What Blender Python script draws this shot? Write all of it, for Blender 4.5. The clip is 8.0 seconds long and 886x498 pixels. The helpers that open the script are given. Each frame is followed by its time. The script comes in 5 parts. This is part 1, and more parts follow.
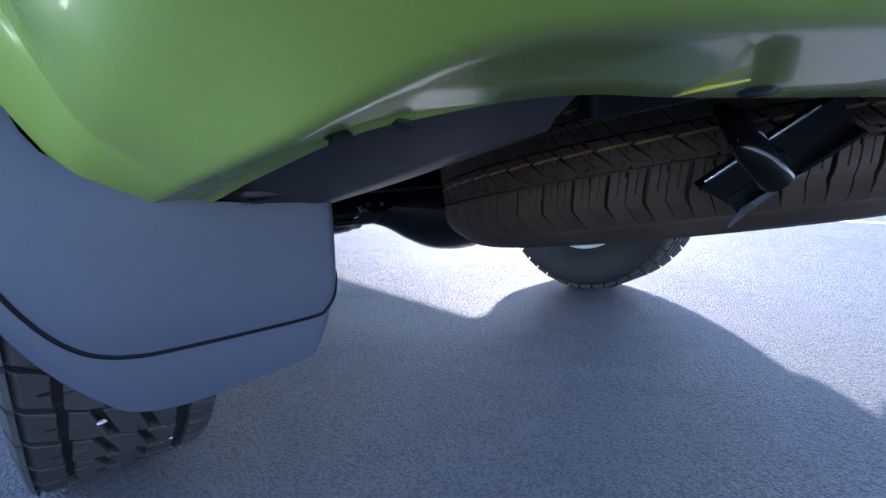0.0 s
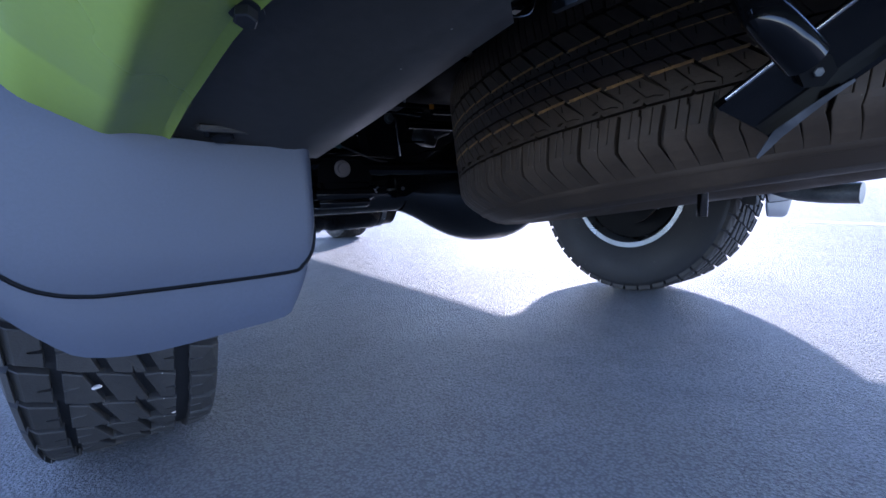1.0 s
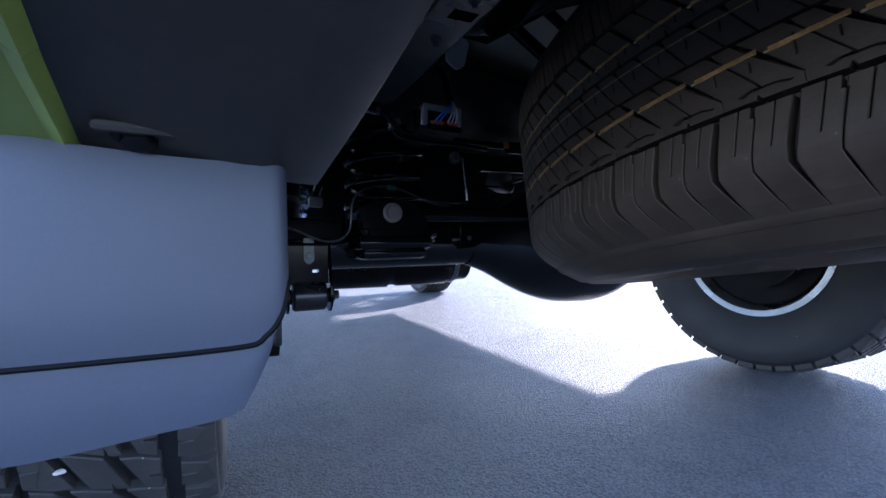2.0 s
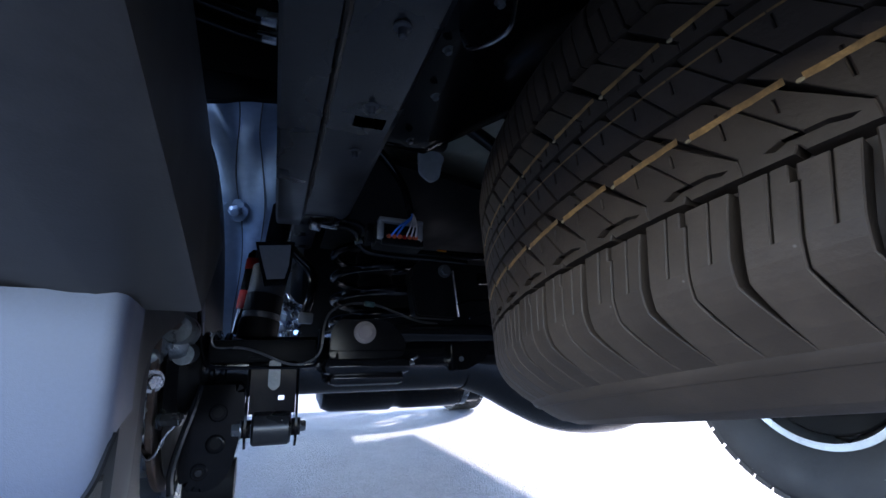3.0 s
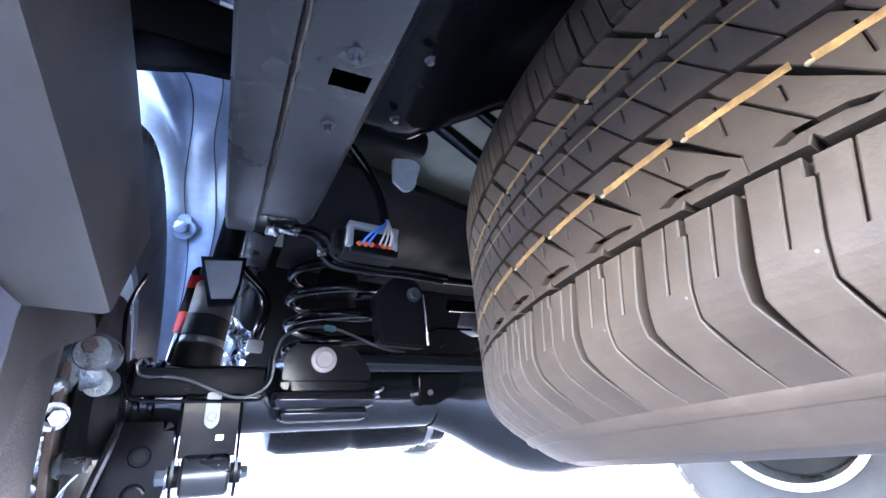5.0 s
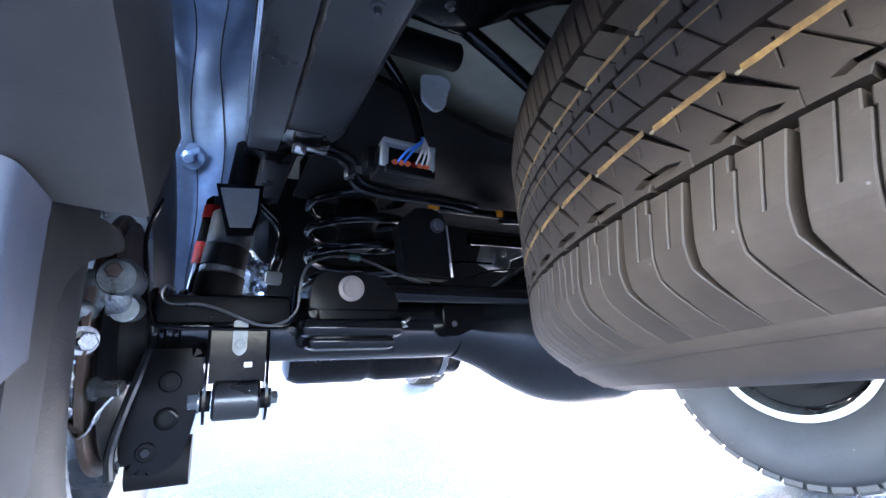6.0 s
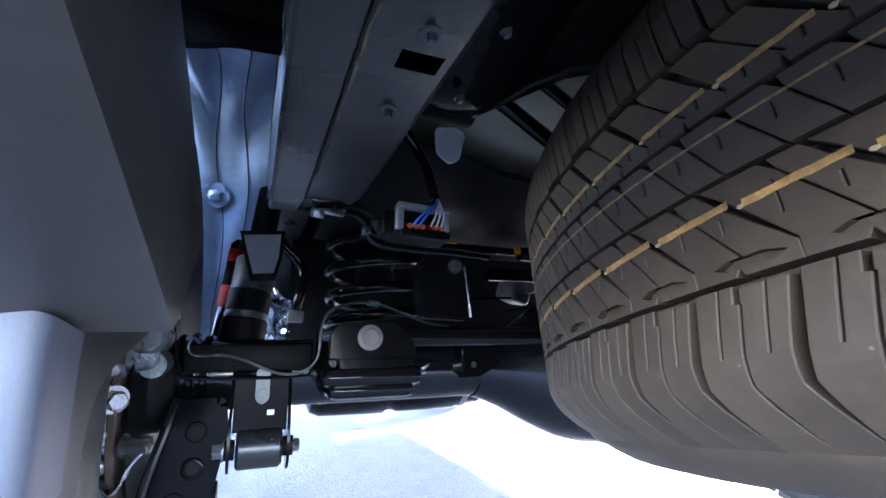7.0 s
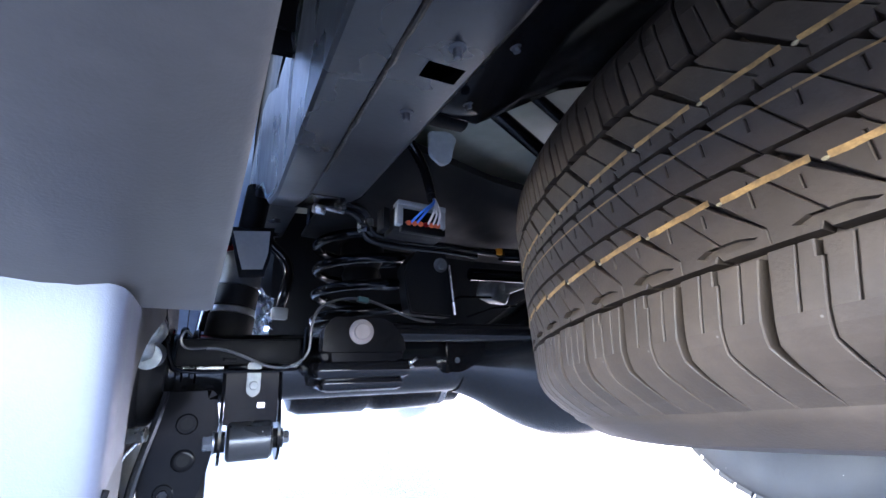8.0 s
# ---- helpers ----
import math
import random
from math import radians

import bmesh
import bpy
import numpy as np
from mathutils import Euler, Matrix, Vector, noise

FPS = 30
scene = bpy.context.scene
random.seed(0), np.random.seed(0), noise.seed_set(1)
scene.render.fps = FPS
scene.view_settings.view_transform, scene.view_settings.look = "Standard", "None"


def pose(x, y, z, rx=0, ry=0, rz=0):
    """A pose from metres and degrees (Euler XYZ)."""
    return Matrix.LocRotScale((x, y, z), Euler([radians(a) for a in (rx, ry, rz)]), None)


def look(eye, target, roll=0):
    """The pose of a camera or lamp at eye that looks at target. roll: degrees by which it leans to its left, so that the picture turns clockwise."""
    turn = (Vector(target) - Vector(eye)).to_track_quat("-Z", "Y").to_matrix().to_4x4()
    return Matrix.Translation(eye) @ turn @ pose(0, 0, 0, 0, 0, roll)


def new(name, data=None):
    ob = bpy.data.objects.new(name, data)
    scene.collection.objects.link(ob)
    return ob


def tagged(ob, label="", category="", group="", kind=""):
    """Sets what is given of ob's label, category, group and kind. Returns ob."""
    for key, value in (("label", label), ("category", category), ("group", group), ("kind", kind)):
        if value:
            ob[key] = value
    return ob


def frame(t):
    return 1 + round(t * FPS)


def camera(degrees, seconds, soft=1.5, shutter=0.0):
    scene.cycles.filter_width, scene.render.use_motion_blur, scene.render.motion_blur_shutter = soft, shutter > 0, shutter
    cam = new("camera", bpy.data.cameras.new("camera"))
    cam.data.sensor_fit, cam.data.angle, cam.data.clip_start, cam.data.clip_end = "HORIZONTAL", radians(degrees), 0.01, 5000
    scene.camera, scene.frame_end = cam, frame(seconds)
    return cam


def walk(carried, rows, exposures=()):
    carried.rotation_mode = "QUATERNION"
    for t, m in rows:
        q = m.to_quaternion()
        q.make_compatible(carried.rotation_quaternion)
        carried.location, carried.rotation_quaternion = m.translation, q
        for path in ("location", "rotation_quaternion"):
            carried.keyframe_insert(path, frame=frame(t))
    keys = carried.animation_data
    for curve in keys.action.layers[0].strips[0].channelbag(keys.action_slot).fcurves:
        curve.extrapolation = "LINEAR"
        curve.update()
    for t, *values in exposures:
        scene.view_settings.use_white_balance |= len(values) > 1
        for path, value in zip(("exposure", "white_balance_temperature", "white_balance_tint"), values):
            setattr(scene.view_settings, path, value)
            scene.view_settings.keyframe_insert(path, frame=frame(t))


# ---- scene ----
cam = camera(88.0, 8.0)
PATH = [
    (0, (-0.83, -0.873, 0.458), (0.491, 0.594, 0.137), -1.3),
    (0.5, (-0.804, -0.873, 0.436), (0.388, 0.713, 0.182), -1.6),
    (1, (-0.764, -0.881, 0.399), (0.394, 0.728, 0.132), -1.8),
    (1.2, (-0.748, -0.864, 0.387), (0.398, 0.755, 0.131), -1.8),
    (2.3, (-0.608, -0.756, 0.386), (0.122, 1.102, 0.519), -0.9),
    (2.5, (-0.585, -0.753, 0.386), (0.121, 1.103, 0.623), -1.0),
    (3, (-0.549, -0.75, 0.402), (0.115, 1.08, 0.861), -1.0),
    (3.5, (-0.542, -0.751, 0.422), (0.016, 1.066, 1.045), -1.2),
    (4, (-0.546, -0.745, 0.428), (-0.015, 1.009, 1.23), -1.1),
    (4.5, (-0.546, -0.718, 0.415), (0.053, 1.002, 1.242), -1.0),
    (5, (-0.544, -0.686, 0.394), (0.271, 1.035, 1.004), -0.9),
    (5.2, (-0.554, -0.67, 0.387), (0.289, 1.073, 0.885), -0.7),
    (6.3, (-0.561, -0.647, 0.385), (0.253, 1.145, 0.739), -0.9),
    (6.5, (-0.56, -0.649, 0.391), (0.232, 1.154, 0.743), -0.9),
    (7, (-0.561, -0.661, 0.423), (0.18, 1.149, 0.843), -0.8),
    (7.5, (-0.552, -0.69, 0.418), (0.177, 1.099, 0.937), -0.9),
    (8, (-0.589, -0.672, 0.412), (0.264, 1.084, 0.847), -0.7),
]
EXPOSURES = [(0.0, 2.72, 5650, 22), (1.2, 2.85, 5550, 26), (2.5, 3.2, 5750, 23), (3.0, 3.95, 5950, 22), (3.5, 5.45, 6200, 23), (4.0, 6.85, 6650, 25), (4.5, 7.2, 6650, 26), (5.2, 6.8, 6300, 28), (6.5, 5.65, 6150, 21), (7.0, 5.48, 6250, 23), (7.5, 6.1, 6350, 26), (8.0, 6.2, 6350, 26)]
walk(cam, [(t, look(eye, target, roll)) for t, eye, target, roll in PATH], EXPOSURES)

# ---- light ----
world = bpy.data.worlds.new("daylight")
scene.world = world
world.use_nodes = True
wn = world.node_tree
sky = wn.nodes.new("ShaderNodeTexSky")
sky.sky_type, sky.sun_disc = "NISHITA", False
sky.air_density, sky.dust_density = 0.7, 0.1
SUN_DIR = Vector((1.5, 1.05, 1.0)).normalized()
sky.sun_elevation = math.asin(SUN_DIR.z)
sky.sun_rotation = math.atan2(SUN_DIR.x, SUN_DIR.y)
wn.links.new(sky.outputs[0], wn.nodes["Background"].inputs[0])
wn.nodes["Background"].inputs[1].default_value = 0.15
sun = new("sun", bpy.data.lights.new("sun", "SUN"))
sun.data.energy, sun.data.angle, sun.data.color = 2.2, radians(1.8), (1.0, 0.95, 0.87)
sun.matrix_world = look(SUN_DIR * 30, (0, 0, 0))


# ---- materials ----
def mat(name, colour, rough=0.5, metal=0.0, vary=0.25, grain=60.0, blotch=6.0, bump=0.0, bump_scale=400.0,
        specks=0.0, speck_scale=45.0, coat=0.0, rough_vary=0.12, tint=None, piece=0.0, island=0.0, spec=0.5):
    """A surface with blotches, fine grain, relief and pale dust specks."""
    m = bpy.data.materials.new(name)
    m.use_nodes = True
    t = m.node_tree
    N, L = t.nodes, t.links
    bsdf = N["Principled BSDF"]
    co = N.new("ShaderNodeTexCoord").outputs["Object"]

    def noise_tex(scale, detail=3.0):
        n = N.new("ShaderNodeTexNoise")
        n.inputs["Scale"].default_value, n.inputs["Detail"].default_value = scale, detail
        L.new(co, n.inputs["Vector"])
        return n.outputs["Fac"]

    def mix(fac, a, b, kind="MIX"):
        n = N.new("ShaderNodeMix")
        n.data_type, n.blend_type = "RGBA", kind
        for socket, v in ((n.inputs[0], fac), (n.inputs[6], a), (n.inputs[7], b)):
            if isinstance(v, bpy.types.NodeSocket):
                L.new(v, socket)
            elif isinstance(v, (int, float)):
                socket.default_value = v
            else:
                socket.default_value = (*v, 1)
        return n.outputs[2]

    def ramp(sock, lo, hi, a=0.0, b=1.0):
        n = N.new("ShaderNodeMapRange")
        for i, v in enumerate((lo, hi, a, b)):
            n.inputs[i + 1].default_value = v
        L.new(sock, n.inputs[0])
        return n.outputs[0]

    dark = tuple(c * (1 - vary) for c in colour)
    light = tint or tuple(min(1.0, c * (1 + vary)) for c in colour)
    big = noise_tex(blotch, 4.0)
    fine = noise_tex(grain, 2.0)
    col = mix(ramp(big, 0.35, 0.65), dark, light)
    col = mix(ramp(fine, 0.35, 0.65, 0.0, 0.45), col, dark)
    if piece:
        rnd = N.new("ShaderNodeObjectInfo").outputs["Random"]
        col = mix(ramp(rnd, 0, 1, 0, piece), col, (0.5, 0.5, 0.5), "MULTIPLY")
    if island:
        rnd = N.new("ShaderNodeNewGeometry").outputs["Random Per Island"]
        col = mix(ramp(rnd, 0, 1, 0, island), col, (0.5, 0.5, 0.5), "MULTIPLY")
    if specks:
        v = N.new("ShaderNodeTexVoronoi")
        v.inputs["Scale"].default_value = speck_scale
        L.new(co, v.inputs["Vector"])
        spot = ramp(v.outputs["Distance"], 0.03, 0.07, specks, 0.0)
        keep = N.new("ShaderNodeMath")
        keep.operation = "MULTIPLY"
        gate = N.new("ShaderNodeSeparateColor")
        L.new(v.outputs["Color"], gate.inputs[0])
        L.new(spot, keep.inputs[0])
        L.new(ramp(gate.outputs[0], 0.72, 0.75), keep.inputs[1])
        col = mix(keep.outputs[0], col, (0.55, 0.52, 0.48))
    L.new(col, bsdf.inputs["Base Color"])
    L.new(ramp(big, 0.3, 0.7, max(0.02, rough - rough_vary), min(1, rough + rough_vary)), bsdf.inputs["Roughness"])
    bsdf.inputs["Metallic"].default_value = metal
    bsdf.inputs["Specular IOR Level"].default_value = spec
    if coat:
        bsdf.inputs["Coat Weight"].default_value, bsdf.inputs["Coat Roughness"].default_value = coat, 0.06
    if bump:
        b = N.new("ShaderNodeBump")
        b.inputs["Strength"].default_value, b.inputs["Distance"].default_value = 1.0, bump
        L.new(noise_tex(bump_scale, 4.0), b.inputs["Height"])
        L.new(b.outputs[0], bsdf.inputs["Normal"])
    return m


def asphalt_material():
    m = mat("asphalt", (0.13, 0.132, 0.138), 0.68, 0, 0.22, 9.0, 1.3, 0, rough_vary=0.08, spec=0.35)
    t = m.node_tree
    N, L = t.nodes, t.links
    bsdf = N["Principled BSDF"]
    co = N.new("ShaderNodeTexCoord").outputs["Object"]
    v = N.new("ShaderNodeTexVoronoi")
    v.inputs["Scale"].default_value = 210.0
    v2 = N.new("ShaderNodeTexNoise")
    v2.inputs["Scale"].default_value, v2.inputs["Detail"].default_value = 520.0, 5.0
    v3 = N.new("ShaderNodeTexNoise")
    v3.inputs["Scale"].default_value, v3.inputs["Detail"].default_value = 90.0, 4.0
    for n in (v, v2, v3):
        L.new(co, n.inputs["Vector"])
    add = N.new("ShaderNodeMath")
    add.operation = "MULTIPLY_ADD"
    L.new(v.outputs["Distance"], add.inputs[0])
    add.inputs[1].default_value = -0.9
    L.new(v2.outputs["Fac"], add.inputs[2])
    add2 = N.new("ShaderNodeMath")
    add2.operation = "MULTIPLY_ADD"
    L.new(v3.outputs["Fac"], add2.inputs[0])
    add2.inputs[1].default_value = 1.7
    L.new(add.outputs[0], add2.inputs[2])
    b = N.new("ShaderNodeBump")
    b.inputs["Strength"].default_value, b.inputs["Distance"].default_value = 1.0, 0.0085
    L.new(add2.outputs[0], b.inputs["Height"])
    L.new(b.outputs[0], bsdf.inputs["Normal"])
    # stones of the aggregate, some paler, with dark binder between them
    src = bsdf.inputs["Base Color"].links[0].from_socket
    mx = N.new("ShaderNodeMix")
    mx.data_type, mx.blend_type = "RGBA", "MULTIPLY"
    mx.inputs[0].default_value = 0.42
    cr = N.new("ShaderNodeValToRGB")
    cr.color_ramp.elements[0].position, cr.color_ramp.elements[0].color = 0.25, (1.5, 1.5, 1.52, 1)
    cr.color_ramp.elements[1].position, cr.color_ramp.elements[1].color = 0.75, (0.3, 0.3, 0.31, 1)
    L.new(v.outputs["Distance"], cr.inputs[0])
    L.new(src, mx.inputs[6])
    L.new(cr.outputs[0], mx.inputs[7])
    L.new(mx.outputs[2], bsdf.inputs["Base Color"])
    return m


M_ASPHALT = asphalt_material()
M_LINE = mat("road_paint", (0.75, 0.75, 0.73), 0.7, 0, 0.12, 120, 8, 0.001, 300)
M_GREEN = mat("green_paint", (0.27, 0.36, 0.064), 0.26, 0.05, 0.06, 300, 3, 0, coat=0.45, rough_vary=0.05, spec=0.35)
M_OLIVE = mat("sprayed_underbody", (0.3645, 0.3578, 0.2767), 0.38, 0, 0.22, 40, 5, 0.0005, 60, spec=0.5)
M_FLAP = mat("flap_plastic", (0.041, 0.047, 0.066), 0.45, 0, 0.12, 500, 5, 0.00006, 1500, rough_vary=0.06)
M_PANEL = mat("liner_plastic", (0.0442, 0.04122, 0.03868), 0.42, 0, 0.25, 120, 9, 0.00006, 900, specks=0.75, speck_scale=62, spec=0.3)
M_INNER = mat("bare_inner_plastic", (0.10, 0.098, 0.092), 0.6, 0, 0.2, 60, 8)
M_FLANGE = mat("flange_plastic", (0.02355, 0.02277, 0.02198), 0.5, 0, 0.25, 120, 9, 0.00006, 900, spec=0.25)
M_FRAME = mat("frame_paint", (0.01735, 0.01802, 0.02002), 0.33, 0, 0.3, 90, 12, 0.00008, 300, specks=0.7, speck_scale=75, spec=0.4)
M_BLACK = mat("gloss_black_paint", (0.0042, 0.0042, 0.0048), 0.13, 0, 0.3, 120, 14, 0.00005, 120, spec=0.22, rough_vary=0.05)
M_AXLE = mat("satin_axle_paint", (0.0065, 0.007, 0.0085), 0.20, 0, 0.3, 120, 14, 0.00005, 250, spec=0.45, rough_vary=0.06)
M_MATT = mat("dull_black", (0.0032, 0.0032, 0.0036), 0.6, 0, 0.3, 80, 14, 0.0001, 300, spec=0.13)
M_LINK = mat("pressed_black", (0.0030, 0.0030, 0.0034), 0.13, 0, 0.3, 120, 14, 0.00006, 90, spec=0.07, rough_vary=0.05)
M_SPARE = mat("new_rubber", (0.053, 0.0362, 0.0240), 0.60, 0, 0.28, 150, 12, 0.00016, 700, spec=0.24, specks=0.25, speck_scale=80, piece=0.3)
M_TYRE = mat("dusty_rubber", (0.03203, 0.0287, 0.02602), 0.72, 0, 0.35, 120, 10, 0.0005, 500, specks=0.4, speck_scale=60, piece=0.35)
# carcass colour darkened for the shade in the tread grooves; blocks carry the dust
M_CARCASS = mat("shaded_carcass_rubber", (0.00942, 0.00942, 0.01099), 0.6, 0, 0.3, 120, 10, 0.0004, 500, specks=0.3, speck_scale=50)
M_GOLD = mat("tread_marking", (0.28, 0.150, 0.044), 0.65, 0, 0.5, 900, 150, 0.0001, 900)
M_RIM = mat("rim_alloy", (0.20, 0.205, 0.21), 0.3, 0.9, 0.15, 100, 10)
M_CAST = mat("cast_metal", (0.15, 0.155, 0.155), 0.45, 0.8, 0.3, 150, 30, 0.0006, 350)
M_ZINC = mat("zinc_plating", (0.24, 0.25, 0.255), 0.28, 0.9, 0.2, 200, 40)
M_TABZ = mat("dull_zinc", (0.16, 0.165, 0.16), 0.5, 0.5, 0.25, 200, 60)
M_STEEL = mat("disc_steel", (0.4, 0.4, 0.41), 0.25, 1.0, 0.2, 200, 20)
M_FOIL = mat("wheelhouse_coating", (0.20, 0.265, 0.37), 0.42, 0.15, 0.2, 60, 14, 0.0005, 60)
M_GREY = mat("grey_plastic", (0.2025, 0.2025, 0.1985), 0.55, 0, 0.12, 200, 30, 0.0001, 900)
M_WHITE = mat("white_plastic", (0.46, 0.405, 0.365), 0.4, 0, 0.06, 200, 20)
M_RED = mat("red_rubber", (0.17, 0.004, 0.0035), 0.6, 0, 0.15, 100, 20, spec=0.08)
M_BLUEW = mat("blue_wire", (0.02, 0.13, 0.48), 0.4, 0, 0.05)
M_GREENW = mat("green_wire", (0.01, 0.3, 0.14), 0.4, 0, 0.05)
M_YELLOW = mat("yellow_tape", (0.75, 0.42, 0.02), 0.4, 0, 0.05)
M_SEALRED = mat("orange_red_seal", (0.55, 0.085, 0.02), 0.5, 0, 0.05)
M_ORANGE = mat("orange_plug", (0.75, 0.25, 0.01), 0.4, 0, 0.05)
M_GLASSY = mat("tinted_glass", (0.008, 0.009, 0.010), 0.08, 0, 0.1)
M_LABEL = mat("worn_label", (0.045, 0.046, 0.05), 0.5, 0, 0.5, 200, 60)
M_SEAL = mat("seam_sealer", (0.02, 0.02, 0.022), 0.6, 0, 0.1)
M_PINK = mat("torque_paint", (0.1875, 0.1537, 0.1425), 0.5, 0.2, 0.15, 200, 30)


# ---- mesh helpers ----
def dark_inside(ob, test, layers=False, coat=None):
    """Give the faces that look into the car a dull coat instead of the body colour."""
    ob.data.materials.append(coat or M_MATT)
    faces = ob.data.polygons
    if layers:
        votes = [sum(1 for f in list(faces)[k::2] if test(f.center, f.normal)) for k in (0, 1)]
        odd = 1 if votes[1] > votes[0] else 0
    for f in faces:
        if (f.index % 2 == odd) if layers else test(f.center, f.normal):
            f.material_index = 1


def part(name, bm, material, parent=None, label="", smooth=40.0):
    """Link a bmesh as one mesh object under a thing or under a part."""
    me = bpy.data.meshes.new(name)
    bmesh.ops.recalc_face_normals(bm, faces=bm.faces[:])
    bm.to_mesh(me)
    bm.free()
    for mm in material if isinstance(material, (list, tuple)) else [material]:
        me.materials.append(mm)
    if smooth:
        me.shade_smooth()
        me.set_sharp_from_angle(angle=radians(smooth))
    ob = new(name, me)
    ob.parent = parent
    return tagged(ob, label) if label else ob


def empty(name):
    return new(name)


def add_box(bm, centre, size, turn=(0, 0, 0), bevel=0.0, taper=1.0):
    """A box with bevelled edges; taper scales its lower face."""
    made = bmesh.ops.create_cube(bm, size=1.0)["verts"]
    for v in made:
        if v.co.z < 0:
            v.co.x, v.co.y = v.co.x * taper, v.co.y * taper
        v.co = Vector((v.co.x * size[0], v.co.y * size[1], v.co.z * size[2]))
    if bevel:
        edges = list({e for v in made for e in v.link_edges})
        done = bmesh.ops.bevel(bm, geom=edges, offset=bevel, segments=2, affect="EDGES", profile=0.5)
        made = list({v for f in done["faces"] for v in f.verts} | {v for v in made if v.is_valid})
    m = pose(*centre, *turn)
    for v in made:
        v.co = m @ v.co
    return made


def frame_of(way, up=Vector((0, 0, 1))):
    way = way.normalized()
    if abs(way.dot(up)) > 0.95:
        up = Vector((0, 1, 0))
    side = way.cross(up).normalized()
    return side, side.cross(way).normalized()


def add_tube(bm, points, radius, n=10, caps=True):
    """A round bar or hose along points; radius is one number or one per point."""
    pts = [Vector(p) for p in points]
    rads = radius if isinstance(radius, (list, tuple)) else [radius] * len(pts)
    rings, side = [], None
    for i, p in enumerate(pts):
        way = (pts[min(i + 1, len(pts) - 1)] - pts[max(i - 1, 0)]).normalized()
        if side is None:
            side, up = frame_of(way)
        else:
            side = (side - way * side.dot(way)).normalized()
            up = side.cross(way)
        rings.append([bm.verts.new(p + rads[i] * (math.cos(a) * side + math.sin(a) * up))
                      for a in (2 * math.pi * k / n for k in range(n))])
    for r0, r1 in zip(rings, rings[1:]):
        for k in range(n):
            bm.faces.new((r0[k], r0[(k + 1) % n], r1[(k + 1) % n], r1[k]))
    if caps:
        bm.faces.new(rings[0])
        bm.faces.new(rings[-1])
    return rings


def bent(points, steps=6):
    """A smooth line through points (Catmull-Rom)."""
    p = [Vector(q) for q in points]
    p = [2 * p[0] - p[1]] + p + [2 * p[-1] - p[-2]]
    out = []
    for a, b, c, d in zip(p, p[1:], p[2:], p[3:]):
        for k in range(steps):
            t = k / steps
            out.append(0.5 * (2 * b + (c - a) * t + (2 * a - 5 * b + 4 * c - d) * t * t + (3 * b - a - 3 * c + d) * t ** 3))
    return out + [p[-2]]


def add_lathe(bm, profile, n=48, m=None, closed=False):
    """Turn a profile of (radius, height) round the local z axis."""
    m = m or Matrix()
    rings = []
    for r, h in profile:
        rings.append([bm.verts.new(m @ Vector((r * math.cos(2 * math.pi * k / n), r * math.sin(2 * math.pi * k / n), h))) for k in range(n)])
    pairs = list(zip(rings, rings[1:])) + ([(rings[-1], rings[0])] if closed else [])
    for r0, r1 in pairs:
        for k in range(n):
            bm.faces.new((r0[k], r0[(k + 1) % n], r1[(k + 1) % n], r1[k]))
    if not closed:
        for ring, (r, h) in ((rings[0], profile[0]), (rings[-1], profile[-1])):
            if r > 1e-5:
                bm.faces.new(ring)
    return rings


def along(p, way):
    """A pose at p whose local z points along way."""
    return Matrix.Translation(p) @ Vector(way).to_track_quat("Z", "Y").to_matrix().to_4x4()


def add_sheet(bm, rows, thick=0.003, inward=None):
    """A sheet of metal or plastic through a grid of points, with thickness."""
    grid = [[Vector(p) for p in row] for row in rows]
    nu, nv = len(grid), len(grid[0])

    def normal(i, j):
        a = grid[min(i + 1, nu - 1)][j] - grid[max(i - 1, 0)][j]
        b = grid[i][min(j + 1, nv - 1)] - grid[i][max(j - 1, 0)]
        n = a.cross(b)
        return n.normalized() if n.length > 1e-9 else Vector((0, 0, 1))
    top = [[bm.verts.new(grid[i][j]) for j in range(nv)] for i in range(nu)]
    low = [[bm.verts.new(grid[i][j] + thick * normal(i, j)) for j in range(nv)] for i in range(nu)]
    for i in range(nu - 1):
        for j in range(nv - 1):
            bm.faces.new((top[i][j], top[i + 1][j], top[i + 1][j + 1], top[i][j + 1]))
            bm.faces.new((low[i][j], low[i][j + 1], low[i + 1][j + 1], low[i + 1][j]))
    rim = [(i, 0) for i in range(nu)] + [(nu - 1, j) for j in range(1, nv)] + [(i, nv - 1) for i in range(nu - 2, -1, -1)] + [(0, j) for j in range(nv - 2, 0, -1)]
    for (a, b), (c, d) in zip(rim, rim[1:] + rim[:1]):
        bm.faces.new((top[a][b], low[a][b], low[c][d], top[c][d]))


def add_slab(bm, outline, axis, at, thick, bevel=0.0):
    """A flat plate cut to an outline, square to an axis, from at to at + thick."""
    def place(u, v, d):
        return {"x": (d, u, v), "y": (u, d, v), "z": (u, v, d)}[axis]
    front = [bm.verts.new(place(u, v, at)) for u, v in outline]
    back = [bm.verts.new(place(u, v, at + thick)) for u, v in outline]
    n = len(outline)
    faces = [bm.faces.new(front), bm.faces.new(back[::-1])]
    for k in range(n):
        faces.append(bm.faces.new((front[k], back[k], back[(k + 1) % n], front[(k + 1) % n])))
    if bevel:
        bmesh.ops.bevel(bm, geom=list({e for f in faces[:1] for e in f.edges}), offset=bevel, segments=2, affect="EDGES")


